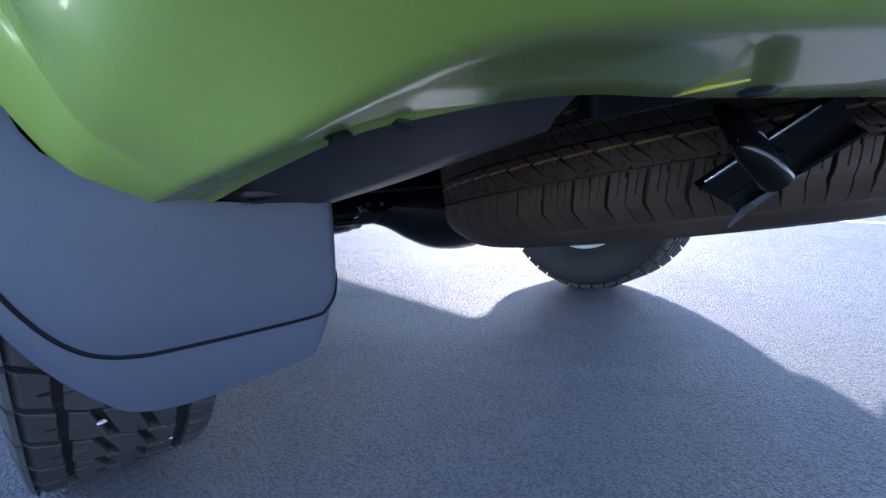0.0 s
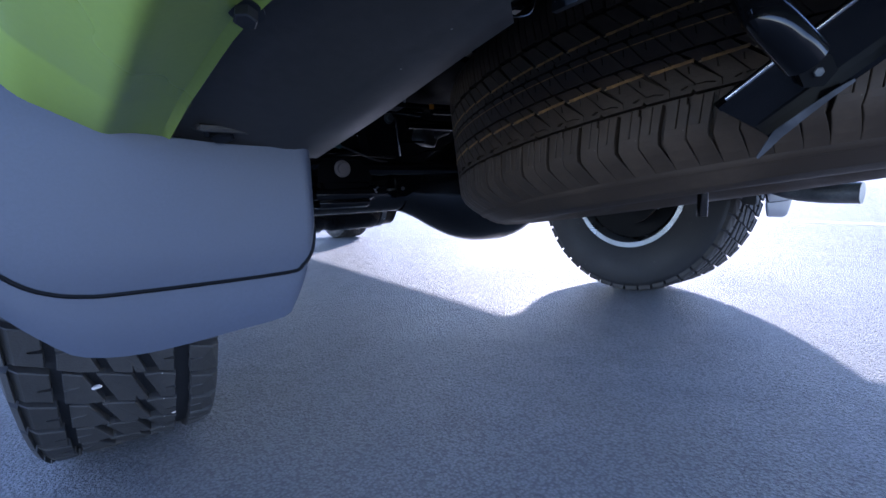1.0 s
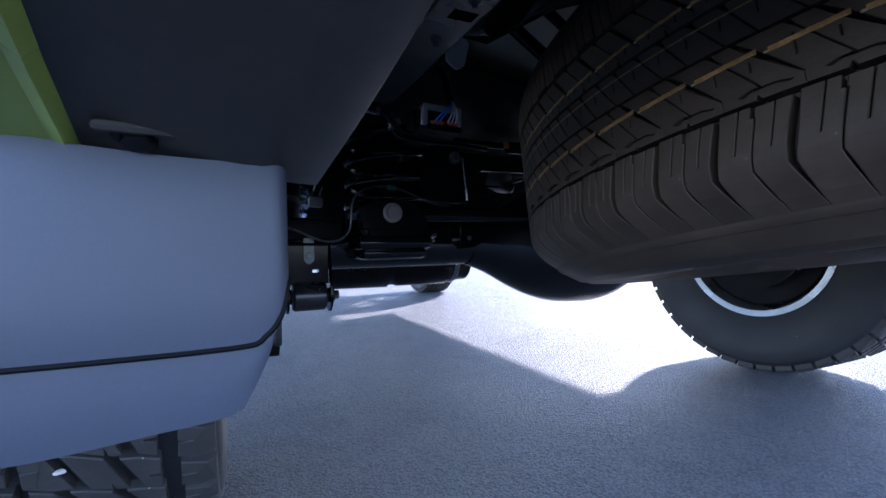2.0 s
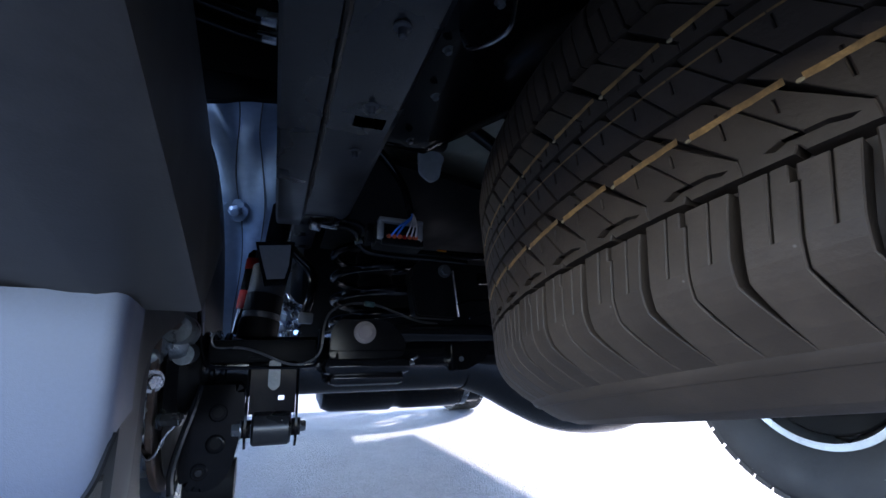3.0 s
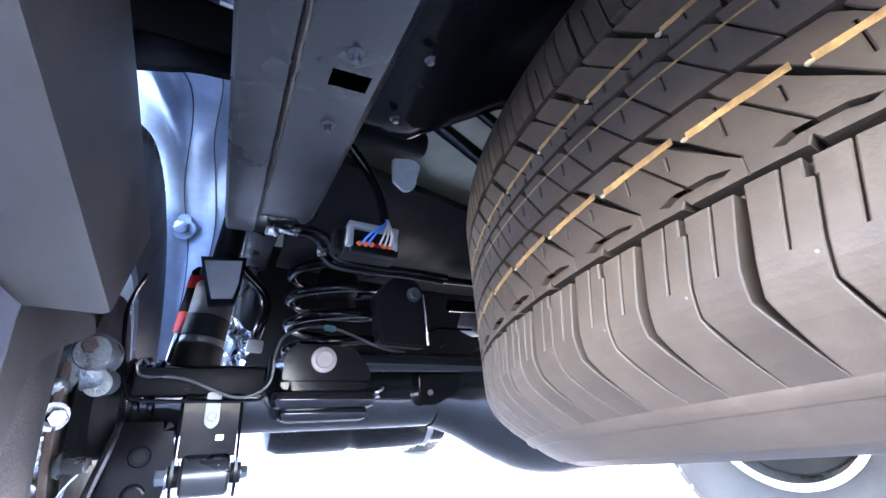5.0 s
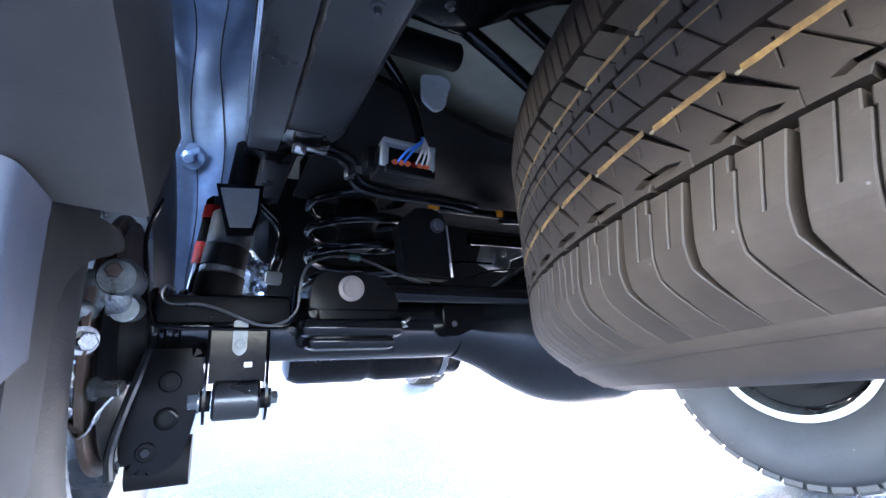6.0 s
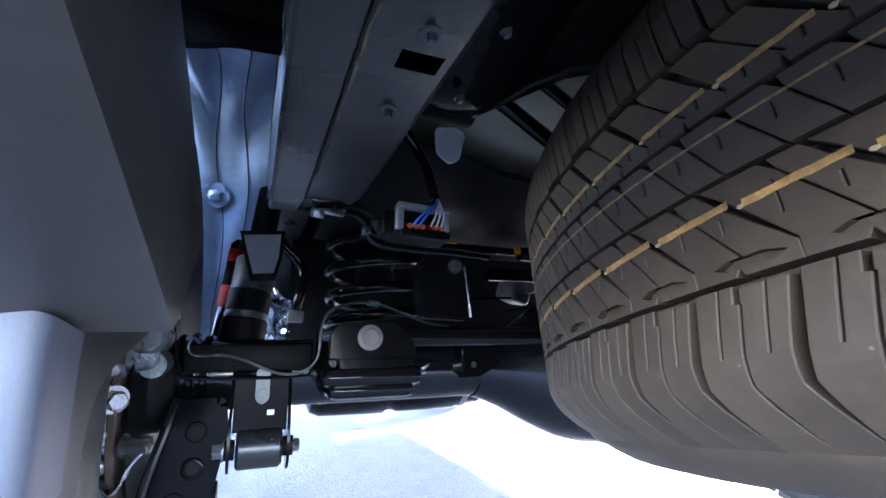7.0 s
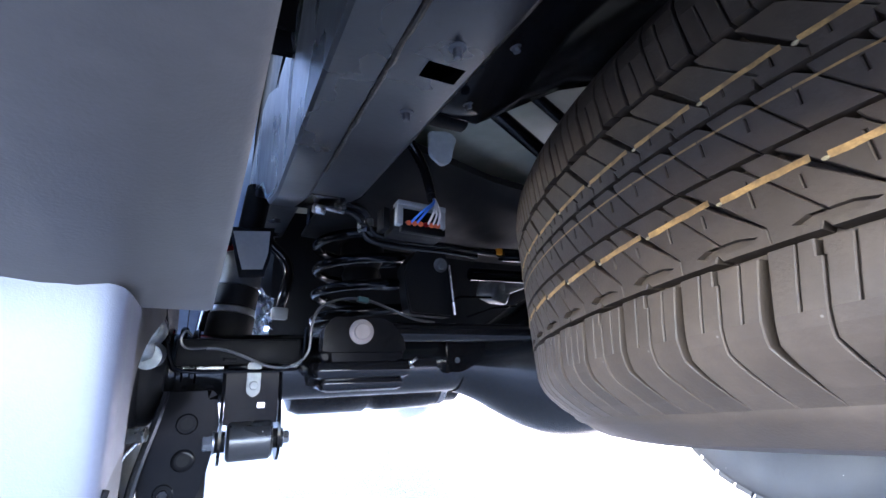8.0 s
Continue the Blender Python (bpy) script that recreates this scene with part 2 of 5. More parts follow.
def round_poly(points, r, n=4):
    """An outline with rounded corners."""
    out = []
    k = len(points)
    for i in range(k):
        p, a, b = Vector(points[i]), Vector(points[i - 1]), Vector(points[(i + 1) % k])
        ra = min(r, (a - p).length * 0.45, (b - p).length * 0.45)
        q0, q1 = p + (a - p).normalized() * ra, p + (b - p).normalized() * ra
        for s in range(n + 1):
            t = s / n
            out.append(tuple((1 - t) ** 2 * q0 + 2 * t * (1 - t) * p + t * t * q1))
    return out


def bolt(parent, p, way, size=0.008, length=0.006, material=None, washer=True, name="bolt"):
    """A hexagon bolt head with its washer."""
    bm = bmesh.new()
    m = along(p, way)
    if washer:
        add_lathe(bm, [(size * 0.3, 0), (size * 1.45, 0), (size * 1.45, size * 0.22), (size * 0.9, size * 0.25)], 20, m)
    add_lathe(bm, [(size, size * 0.2), (size, length), (size * 0.85, length + size * 0.12), (size * 0.4, length + size * 0.12)], 6, m)
    return part(name, bm, material or M_ZINC, parent, smooth=25)


# ---- ground ----
bm = bmesh.new()
edge = [-600, -60, -12, -4, -1.5, 0, 1.5, 4, 12, 60, 600]
grid = [[bm.verts.new((x, y + 1.0, 0)) for y in edge] for x in edge]
for i in range(len(edge) - 1):
    for j in range(len(edge) - 1):
        bm.faces.new((grid[i][j], grid[i + 1][j], grid[i + 1][j + 1], grid[i][j + 1]))
ground = tagged(part("ground", bm, M_ASPHALT, None, "grey asphalt car park with fine stones", 0), category="ground", kind="structure")
bm = bmesh.new()
add_slab(bm, [(4.1, -5.0), (4.2, -5.0), (4.2, 0.6), (4.1, 0.6)], "z", 0.0, 0.004)
tagged(part("parking_line", bm, M_LINE, None, "worn white parking line painted on the asphalt", 0), category="road marking", kind="structure")

# ---- the vehicle ----
suv = tagged(empty("suv"), "green off-road SUV with black underbody and spare tyre", "car")


def bumper_station(lip, fold, crease, side):
    """One section of the bumper's skin: return edge, lip strip, downward band, lower face, rounded bend, outer face."""
    a, f, c, u = Vector(lip), Vector(fold), Vector(crease), Vector(side)
    out = Vector((f.x - a.x, f.y - a.y, 0)).normalized()
    wide = 0.0048 if a.y > -0.69 else max(0.0015, 0.0048 - 0.10 * (-0.69 - a.y))
    strip = a + out * wide + Vector((0, 0, 0.54 * wide))
    pts = [a + Vector((0, 0, 0.014)) + out * 0.002, a + Vector((0, 0, 0.002)) - out * 0.0005, a, a.lerp(strip, 0.9), strip + out * 0.001]
    for k in range(1, 4):
        pts.append(strip.lerp(f, k / 4) + Vector((0, 0, 0.0012 * math.sin(math.pi * k / 4))))
    b0, b1 = strip.lerp(f, 0.90), f.lerp(c, 0.08)
    for t in (0.0, 0.25, 0.5, 0.75, 1.0):
        pts.append(b0 * (1 - t) ** 2 + f * 2 * t * (1 - t) + b1 * t * t)
    for t in (0.2, 0.35, 0.5, 0.65):
        pts.append(f.lerp(c, t))
    b0, b1 = f.lerp(c, 0.8), c.lerp(u, 0.3)
    for t in (0.0, 0.25, 0.5, 0.75, 1.0):
        pts.append(b0 * (1 - t) ** 2 + c * 2 * t * (1 - t) + b1 * t * t)
    pts += [c.lerp(u, 0.65), u]
    out = Vector((u.x - c.x, u.y - c.y, 0)).normalized()
    for k in range(1, 6):
        pts.append(u + out * (0.02 * math.sin(k / 5 * 2.2)) + Vector((0, 0, (0.86 - u.z) * k / 5)))
    return pts


FRONT_EDGE = ((-0.724, -0.474, 0.441), (-0.763, -0.476, 0.4445), (-0.806, -0.478, 0.466), (-0.834, -0.480, 0.511))
LIPS = [((-0.717, -0.548, 0.4585), (-0.7545, -0.545, 0.4565), (-0.800, -0.535, 0.492), (-0.823, -0.520, 0.551)),
        ((-0.703, -0.653, 0.481), (-0.744, -0.660, 0.4735), (-0.797, -0.655, 0.518), (-0.832, -0.645, 0.585)),
        ((-0.684, -0.70, 0.489), (-0.735, -0.724, 0.4880), (-0.800, -0.755, 0.530), (-0.840, -0.755, 0.600)),
        ((-0.655, -0.727, 0.495), (-0.723, -0.776, 0.4990), (-0.795, -0.835, 0.538), (-0.838, -0.86, 0.610)),
        ((-0.633, -0.758, 0.496), (-0.696, -0.807, 0.5025), (-0.760, -0.880, 0.541), (-0.800, -0.92, 0.612)),
        ((-0.604, -0.783, 0.494), (-0.658, -0.840, 0.5025), (-0.710, -0.920, 0.543), (-0.740, -0.965, 0.612)),
        ((-0.562, -0.818, 0.493), (-0.612, -0.877, 0.5015), (-0.645, -0.955, 0.545), (-0.665, -1.0, 0.613)),
        ((-0.508, -0.844, 0.495), (-0.545, -0.91, 0.495), (-0.57, -0.980, 0.548), (-0.58, -1.025, 0.615)),
        ((-0.43, -0.880, 0.497), (-0.455, -0.94, 0.498), (-0.47, -1.000, 0.552), (-0.478, -1.045, 0.618)),
        ((-0.33, -0.925, 0.499), (-0.345, -0.975, 0.502), (-0.355, -1.022, 0.556), (-0.36, -1.06, 0.62)),
        ((-0.18, -0.970, 0.502), (-0.185, -1.005, 0.506), (-0.188, -1.042, 0.56), (-0.19, -1.075, 0.622)),
        ((0.0, -1.000, 0.505), (0.0, -1.03, 0.509), (0.0, -1.058, 0.563), (0.0, -1.085, 0.624))]


def mirrored(row):
    return tuple((-p[0], p[1], p[2]) for p in row)


def between(a, b, t):
    return tuple(tuple(Vector(p).lerp(Vector(q), t)) for p, q in zip(a, b))


rows = LIPS + [mirrored(row) for row in LIPS[-2::-1]]
rows = list(zip(*(bent([r[k] for r in rows], 4) for k in range(4))))
corner = [between(FRONT_EDGE, LIPS[0], t) for t in (0.0, 0.3, 0.6, 0.85, 0.96)]
rows = corner + [rows[0], between(rows[0], rows[1], 0.12)] + rows[1:-1] + [between(rows[-1], rows[-2], 0.12), rows[-1]] + [mirrored(r) for r in corner[::-1]]
bm = bmesh.new()
add_sheet(bm, [bumper_station(*r) for r in rows], 0.004)
bumper = part("rear_bumper", bm, M_GREEN, suv, "glossy metallic green rear bumper", 38)
dark_inside(bumper, lambda c, n: n.dot(c - Vector((max(-0.5, min(0.5, c.x)), -0.62, 0.70))) < 0, True, M_INNER)

# black inner panel behind the bumper corner
bm = bmesh.new()
lip_in = [(-0.722, -0.476, 0.444), (-0.715, -0.56, 0.464), (-0.702, -0.653, 0.484), (-0.634, -0.756, 0.4972)]
ridge = [(-0.6365, -0.468, 0.4300), (-0.630, -0.55, 0.4475), (-0.6225, -0.64, 0.4690), (-0.6100, -0.723, 0.4868)]
fold = [(-0.5922, -0.437, 0.4310), (-0.5865, -0.55, 0.4524), (-0.5828, -0.65, 0.4734), (-0.5805, -0.697, 0.4832)]
wall_top = [(-0.588, -0.400, 0.481), (-0.588, -0.520, 0.526), (-0.588, -0.630, 0.557), (-0.588, -0.685, 0.570)]
LINER = []
for stations in zip(lip_in, ridge, fold, wall_top):
    a, b, c, d = (Vector(p) for p in stations)
    LINER.append([a, a.lerp(b, 0.5), a.lerp(b, 0.93), b + Vector((0, 0, 0.0008)), b.lerp(c, 0.07), b.lerp(c, 0.5), b.lerp(c, 0.95), c + Vector((0, 0, 0.0012)), c.lerp(d, 0.06), c.lerp(d, 0.5), d])
columns = [bent([row[k] for row in LINER], 4) for k in range(11)]
add_sheet(bm, list(zip(*columns[:8])), 0.003)
panel = part("bumper_liner", bm, M_PANEL, suv, "black plastic liner with dust specks", 60)
# the upright wall takes a darker tone than the liner's lower face
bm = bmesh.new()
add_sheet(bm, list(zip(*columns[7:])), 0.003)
part("liner_wall", bm, M_FLANGE, panel, "upright wall of the liner in a darker tone", 60)

# frame rails
def frame_rail(side):
    """A boxed rail with a lap seam along its lower face and a slot through that face."""
    bm = bmesh.new()
    s = side
    outer = [(s * 0.556, y, z) for y, z in ((-0.95, 0.545), (-0.75, 0.541), (-0.55, 0.537), (-0.5035, 0.537), (-0.4905, 0.537), (-0.30, 0.537), (-0.22, 0.552), (-0.10, 0.61), (0.0, 0.64), (0.35, 0.64), (0.7, 0.50), (2.6, 0.45))]
    section = [(0.002, 0), (0.024, 0), (0.027, 0.004), (0.043, 0.004), (0.062, 0.004), (0.066, 0.0046), (0.0693, 0.0070), (0.0708, 0.0105), (0.071, 0.016), (0.071, 0.125), (0, 0.125), (0, 0.002)]
    rings = [[bm.verts.new((x - s * du, y, z + dv)) for du, dv in section] for x, y, z in outer]
    k = len(section)
    for j, (a, b) in enumerate(zip(rings, rings[1:])):
        for i in range(k):
            if not (j == 3 and i == 3):
                bm.faces.new((a[i], a[(i + 1) % k], b[(i + 1) % k], b[i]))
    bm.faces.new(rings[0])
    bm.faces.new(rings[-1])
    ob = part("frame_rail", bm, M_FRAME, suv, "satin black welded steel frame rail", 25)
    bm = bmesh.new()
    line = []
    rng = random.Random(4)
    for q in range(60):
        y = -0.80 + q * 0.0075
        line.append((s * (0.5295 + rng.uniform(-0.0003, 0.0003)), y, 0.5388 + rng.uniform(-0.0003, 0.0003)))
    add_tube(bm, line, [0.0015 + rng.uniform(-0.0003, 0.0005) for q in line], 8)
    part("weld_seam", bm, M_WELD, ob, "rough weld seam")
    for y in (-0.584, -0.517, -0.456):
        bm = bmesh.new()
        add_lathe(bm, [(0.0042, 0), (0.0040, 0.0008), (0.0022, 0.0014), (0.0020, 0.0050), (0.0014, 0.0056), (0.0001, 0.0056)], 14, along((s * 0.5055, y, 0.5412), (0, 0, -1)))
        part("stud", bm, M_LABEL, ob)
    return ob


M_WELD = mat("weld_bead", (0.012, 0.0115, 0.011), 0.4, 0.1, 0.5, 200, 60, 0.0005, 300, tint=(0.035, 0.025, 0.016))
rail = frame_rail(-1)
rail_right = frame_rail(1)
bm = bmesh.new()
add_sheet(bm, [[(-0.5575, y, low + (0.60 - low) * k / 3) for k in range(4)] for y, low in ((-0.706, 0.4900), (-0.73, 0.4905), (-0.76, 0.4925), (-0.79, 0.4955), (-0.83, 0.5010), (-0.86, 0.508))], 0.004)
part("end_plate", bm, M_FRAME, rail, "satin black plate at the end of the frame rail", 40)

# mud flap
def mud_flap(side):
    """A moulded flap: upper field, a thin groove with its shade laid in as a dark tube, a lower band and a return
    flange towards the wheel.
    """
    s = side

    def line(pts):
        pts = [(p.x, p.y) for p in bent([(x, z, 0) for x, z in pts], 5)]

        def at(x):
            for (a, p), (b, q) in zip(pts, pts[1:]):
                if x <= b:
                    t = min(1.0, max(0.0, (x - a) / (b - a)))
                    return p + (q - p) * t
            return pts[-1][1]
        return at

    def skin(x):
        """The flap's rear face: rolled forward at its inner edge, gently bowed across."""
        d, r = x - 0.6165, 0.009
        roll = r - math.sqrt(max(0.0, r * r - max(0.0, r - d) ** 2)) + 0.018 * max(0.0, 1 - d / 0.0011)
        return -0.488 + roll + 0.35 * max(0.0, x - 0.72) ** 2
    top = line([(0.6165, 0.430), (0.619, 0.4345), (0.63, 0.436), (0.67, 0.437), (0.72, 0.441), (0.765, 0.449), (0.81, 0.47), (0.832, 0.50), (0.86, 0.60), (0.88, 0.61)])
    mid = line([(0.6165, 0.378), (0.6185, 0.364), (0.6225, 0.348), (0.632, 0.336), (0.650, 0.331), (0.76, 0.3312), (0.785, 0.3328), (0.80, 0.3362), (0.815, 0.3435), (0.83, 0.358), (0.845, 0.381), (0.858, 0.41), (0.87, 0.45), (0.88, 0.56)])
    low = line([(0.6235, 0.348), (0.626, 0.336), (0.630, 0.323), (0.640, 0.302), (0.650, 0.2915), (0.69, 0.2875), (0.73, 0.2840), (0.760, 0.2835), (0.785, 0.2875), (0.800, 0.2955), (0.832, 0.330), (0.856, 0.372), (0.866, 0.41)])
    bm = bmesh.new()
    xs = (0.6165, 0.6167, 0.6172, 0.618, 0.6192, 0.621, 0.6235, 0.627, 0.632, 0.638, 0.644, 0.65, 0.66, 0.67, 0.69, 0.72, 0.74, 0.75, 0.757, 0.765, 0.772, 0.78, 0.788, 0.796, 0.804, 0.812, 0.82, 0.828, 0.836, 0.844, 0.852, 0.86, 0.865, 0.87, 0.875, 0.88)
    add_sheet(bm, [[(s * x, skin(x) + 0.0015 * (abs(k / 8 - 0.5) * 2) ** 6, mid(x) + (top(x) - mid(x)) * k / 8) for k in range(9)] for x in xs], -0.004 * s)
    ob = part("mud_flap", bm, M_FLAP, suv, "grey-black moulded plastic mud flap", 40)
    bm = bmesh.new()
    xs = (0.6235, 0.625, 0.627, 0.630, 0.634, 0.638, 0.644, 0.65, 0.66, 0.67, 0.685, 0.70, 0.725, 0.74, 0.75, 0.757, 0.765, 0.772, 0.78, 0.788, 0.796, 0.804, 0.812, 0.82, 0.828, 0.836, 0.844, 0.852, 0.859, 0.866)
    add_sheet(bm, [[(s * x, skin(x) + 0.0028 + 0.0015 * (k / 4 < 0.1), low(x) + (mid(x) + 0.008 - low(x)) * k / 4) for k in range(5)] for x in xs], -0.004 * s)
    part("lower_band", bm, M_FLAP, ob)
    # black tube along the joint stands in for the shade in the groove
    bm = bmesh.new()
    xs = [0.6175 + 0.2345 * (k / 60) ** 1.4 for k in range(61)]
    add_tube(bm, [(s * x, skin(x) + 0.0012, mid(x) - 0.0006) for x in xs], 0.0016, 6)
    part("groove", bm, M_MATT, ob, "dark strip laid in as shade of the moulded groove")
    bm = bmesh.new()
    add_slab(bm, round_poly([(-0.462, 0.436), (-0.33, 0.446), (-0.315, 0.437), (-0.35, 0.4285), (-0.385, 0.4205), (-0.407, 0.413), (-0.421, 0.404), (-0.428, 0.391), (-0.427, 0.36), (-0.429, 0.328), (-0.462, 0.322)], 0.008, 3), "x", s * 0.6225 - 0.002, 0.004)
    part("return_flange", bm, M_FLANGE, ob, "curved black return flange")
    return ob


flap = mud_flap(-1)
flap_right = mud_flap(1)
flap_right.location = (0.05, 0.10, 0.0)


# tyres
def tyre_piece(outline, r0, r1, inset=0.0012, fall=lambda w: 0.0):
    """A tread block: outline of (arc length, height) at radius r1, down to r0."""
    me_bm = bmesh.new()
    cu = sum(u for u, w in outline) / len(outline)
    cw = sum(w for u, w in outline) / len(outline)

    def at(u, w, r):
        a = u / r1
        r = r - fall(w)
        return (r * math.cos(a), r * math.sin(a), w)
    low = [me_bm.verts.new(at(u, w, r0)) for u, w in outline]
    mid = [me_bm.verts.new(at(u, w, r1 - 0.0012)) for u, w in outline]
    top = []
    for u, w in outline:
        d = math.hypot(cu - u, cw - w) or 1.0
        top.append(me_bm.verts.new(at(u + (cu - u) / d * min(inset, d * 0.3), w + (cw - w) / d * min(inset, d * 0.3), r1)))
    n = len(outline)
    for a, b in ((low, mid), (mid, top)):
        for k in range(n):
            me_bm.faces.new((a[k], a[(k + 1) % n], b[(k + 1) % n], b[k]))
    me_bm.faces.new(top)
    return me_bm


def tread_cells(bands, r0, r1, pitch, fall, bevel=0.0005):
    """A tread block from bands across the tyre: (upper height, lower height, segments), each segment two arcs in pitches
    (start and end above, start and end below) and how deep it lies under the tread."""
    bm = bmesh.new()

    def at(u, w, r):
        r = r - fall(w)
        return bm.verts.new((r * math.cos(u * pitch / r1), r * math.sin(u * pitch / r1), w))
    for k, (w0, w1, segments) in enumerate(bands):
        for a0, b0, a1, b1, deep in segments:
            top = r1 - deep
            e = bevel / pitch
            rows = []
            for w, a, b in ((w0, a0, b0), (w1, a1, b1)):
                e2 = min(e, (b - a) * 0.2)
                rows.append([at(a, w, r0), at(a, w, top - bevel), at(a + e2, w, top), at((a + b) / 2, w, top), at(b - e2, w, top), at(b, w, top - bevel), at(b, w, r0)])
            for p in range(6):
                bm.faces.new((rows[0][p], rows[0][p + 1], rows[1][p + 1], rows[1][p]))
            if k == 0:
                bm.faces.new(rows[0])
            if k == len(bands) - 1:
                bm.faces.new(rows[1])
    bmesh.ops.remove_doubles(bm, verts=bm.verts[:], dist=1e-6)
    return bm


def piece_mesh(name, bms, material):
    whole = bmesh.new()
    for b in bms:
        tmp = bpy.data.meshes.new("tmp")
        b.to_mesh(tmp)
        b.free()
        whole.from_mesh(tmp)
        bpy.data.meshes.remove(tmp)
    bmesh.ops.recalc_face_normals(whole, faces=whole.faces[:])
    me = bpy.data.meshes.new(name)
    whole.to_mesh(me)
    whole.free()
    me.materials.append(material)
    return me


def ring_pieces(parent, me, name, count, keep, offset=0.0):
    """Pieces of tread round a tyre, each an object on one mesh; those not kept are joined."""
    rest = bmesh.new()
    for k in range(count):
        a = 2 * math.pi * (k + offset) / count
        turn = Matrix.Rotation(a, 4, "Z")
        if keep(a):
            ob = new(name, me)
            ob.parent = parent
            ob.matrix_basis = turn
        else:
            n0 = len(rest.verts)
            rest.from_mesh(me)
            rest.verts.ensure_lookup_table()
            for v in rest.verts[n0:]:
                v.co = turn @ v.co
    if len(rest.verts):
        m2 = bpy.data.meshes.new("tread")
        rest.to_mesh(m2)
        m2.materials.append(me.materials[0])
        ob = new("tread", m2)
        ob.parent = parent
        tagged(ob, kind="stuff")
    rest.free()


R_SPARE, PITCHES = 0.3855, 68
PITCH = 2 * math.pi * R_SPARE / PITCHES
SPARE_POSE = pose(-0.0340, -0.5661, 0.4664, -8.57, -0.32)


def crown(w):
    """How far the tread falls away from its middle towards the shoulders."""
    d = max(0.0, abs(w - 0.024) - 0.066)
    return 20.0 * d * d + 0.12 * d


def cut_bands(levels, left, right, cuts=(), close=None):
    """Bands of a block between two side lines, with narrow cuts of (centre line, half width, from, to)."""
    bands = []
    for w0, w1 in zip(levels, levels[1:]):
        edges = [(left(w0), left(w1))]
        for c, hw, wa, wb in cuts:
            if w0 <= wa + 1e-6 and w1 >= wb - 1e-6:
                edges += [(c(w0) - hw, c(w1) - hw), (c(w0) + hw, c(w1) + hw)]
        edges.append((right(w0), right(w1)))
        edges = [edges[0]] + sorted(edges[1:-1]) + [edges[-1]]
        bands.append((w0, w1, [(a[0], b[0], a[1], b[1], 0.0) for a, b in zip(edges[::2], edges[1::2])]))
    return bands + list(close or [])


def ramp_line(*pts):
    """A line across the tread through (height, arc in pitches), going down."""
    def at(w):
        for (a, p), (b, q) in zip(pts, pts[1:]):
            if w >= b - 1e-9:
                return p + (q - p) * (a - w) / (a - b)
        return pts[-1][1]
    return at


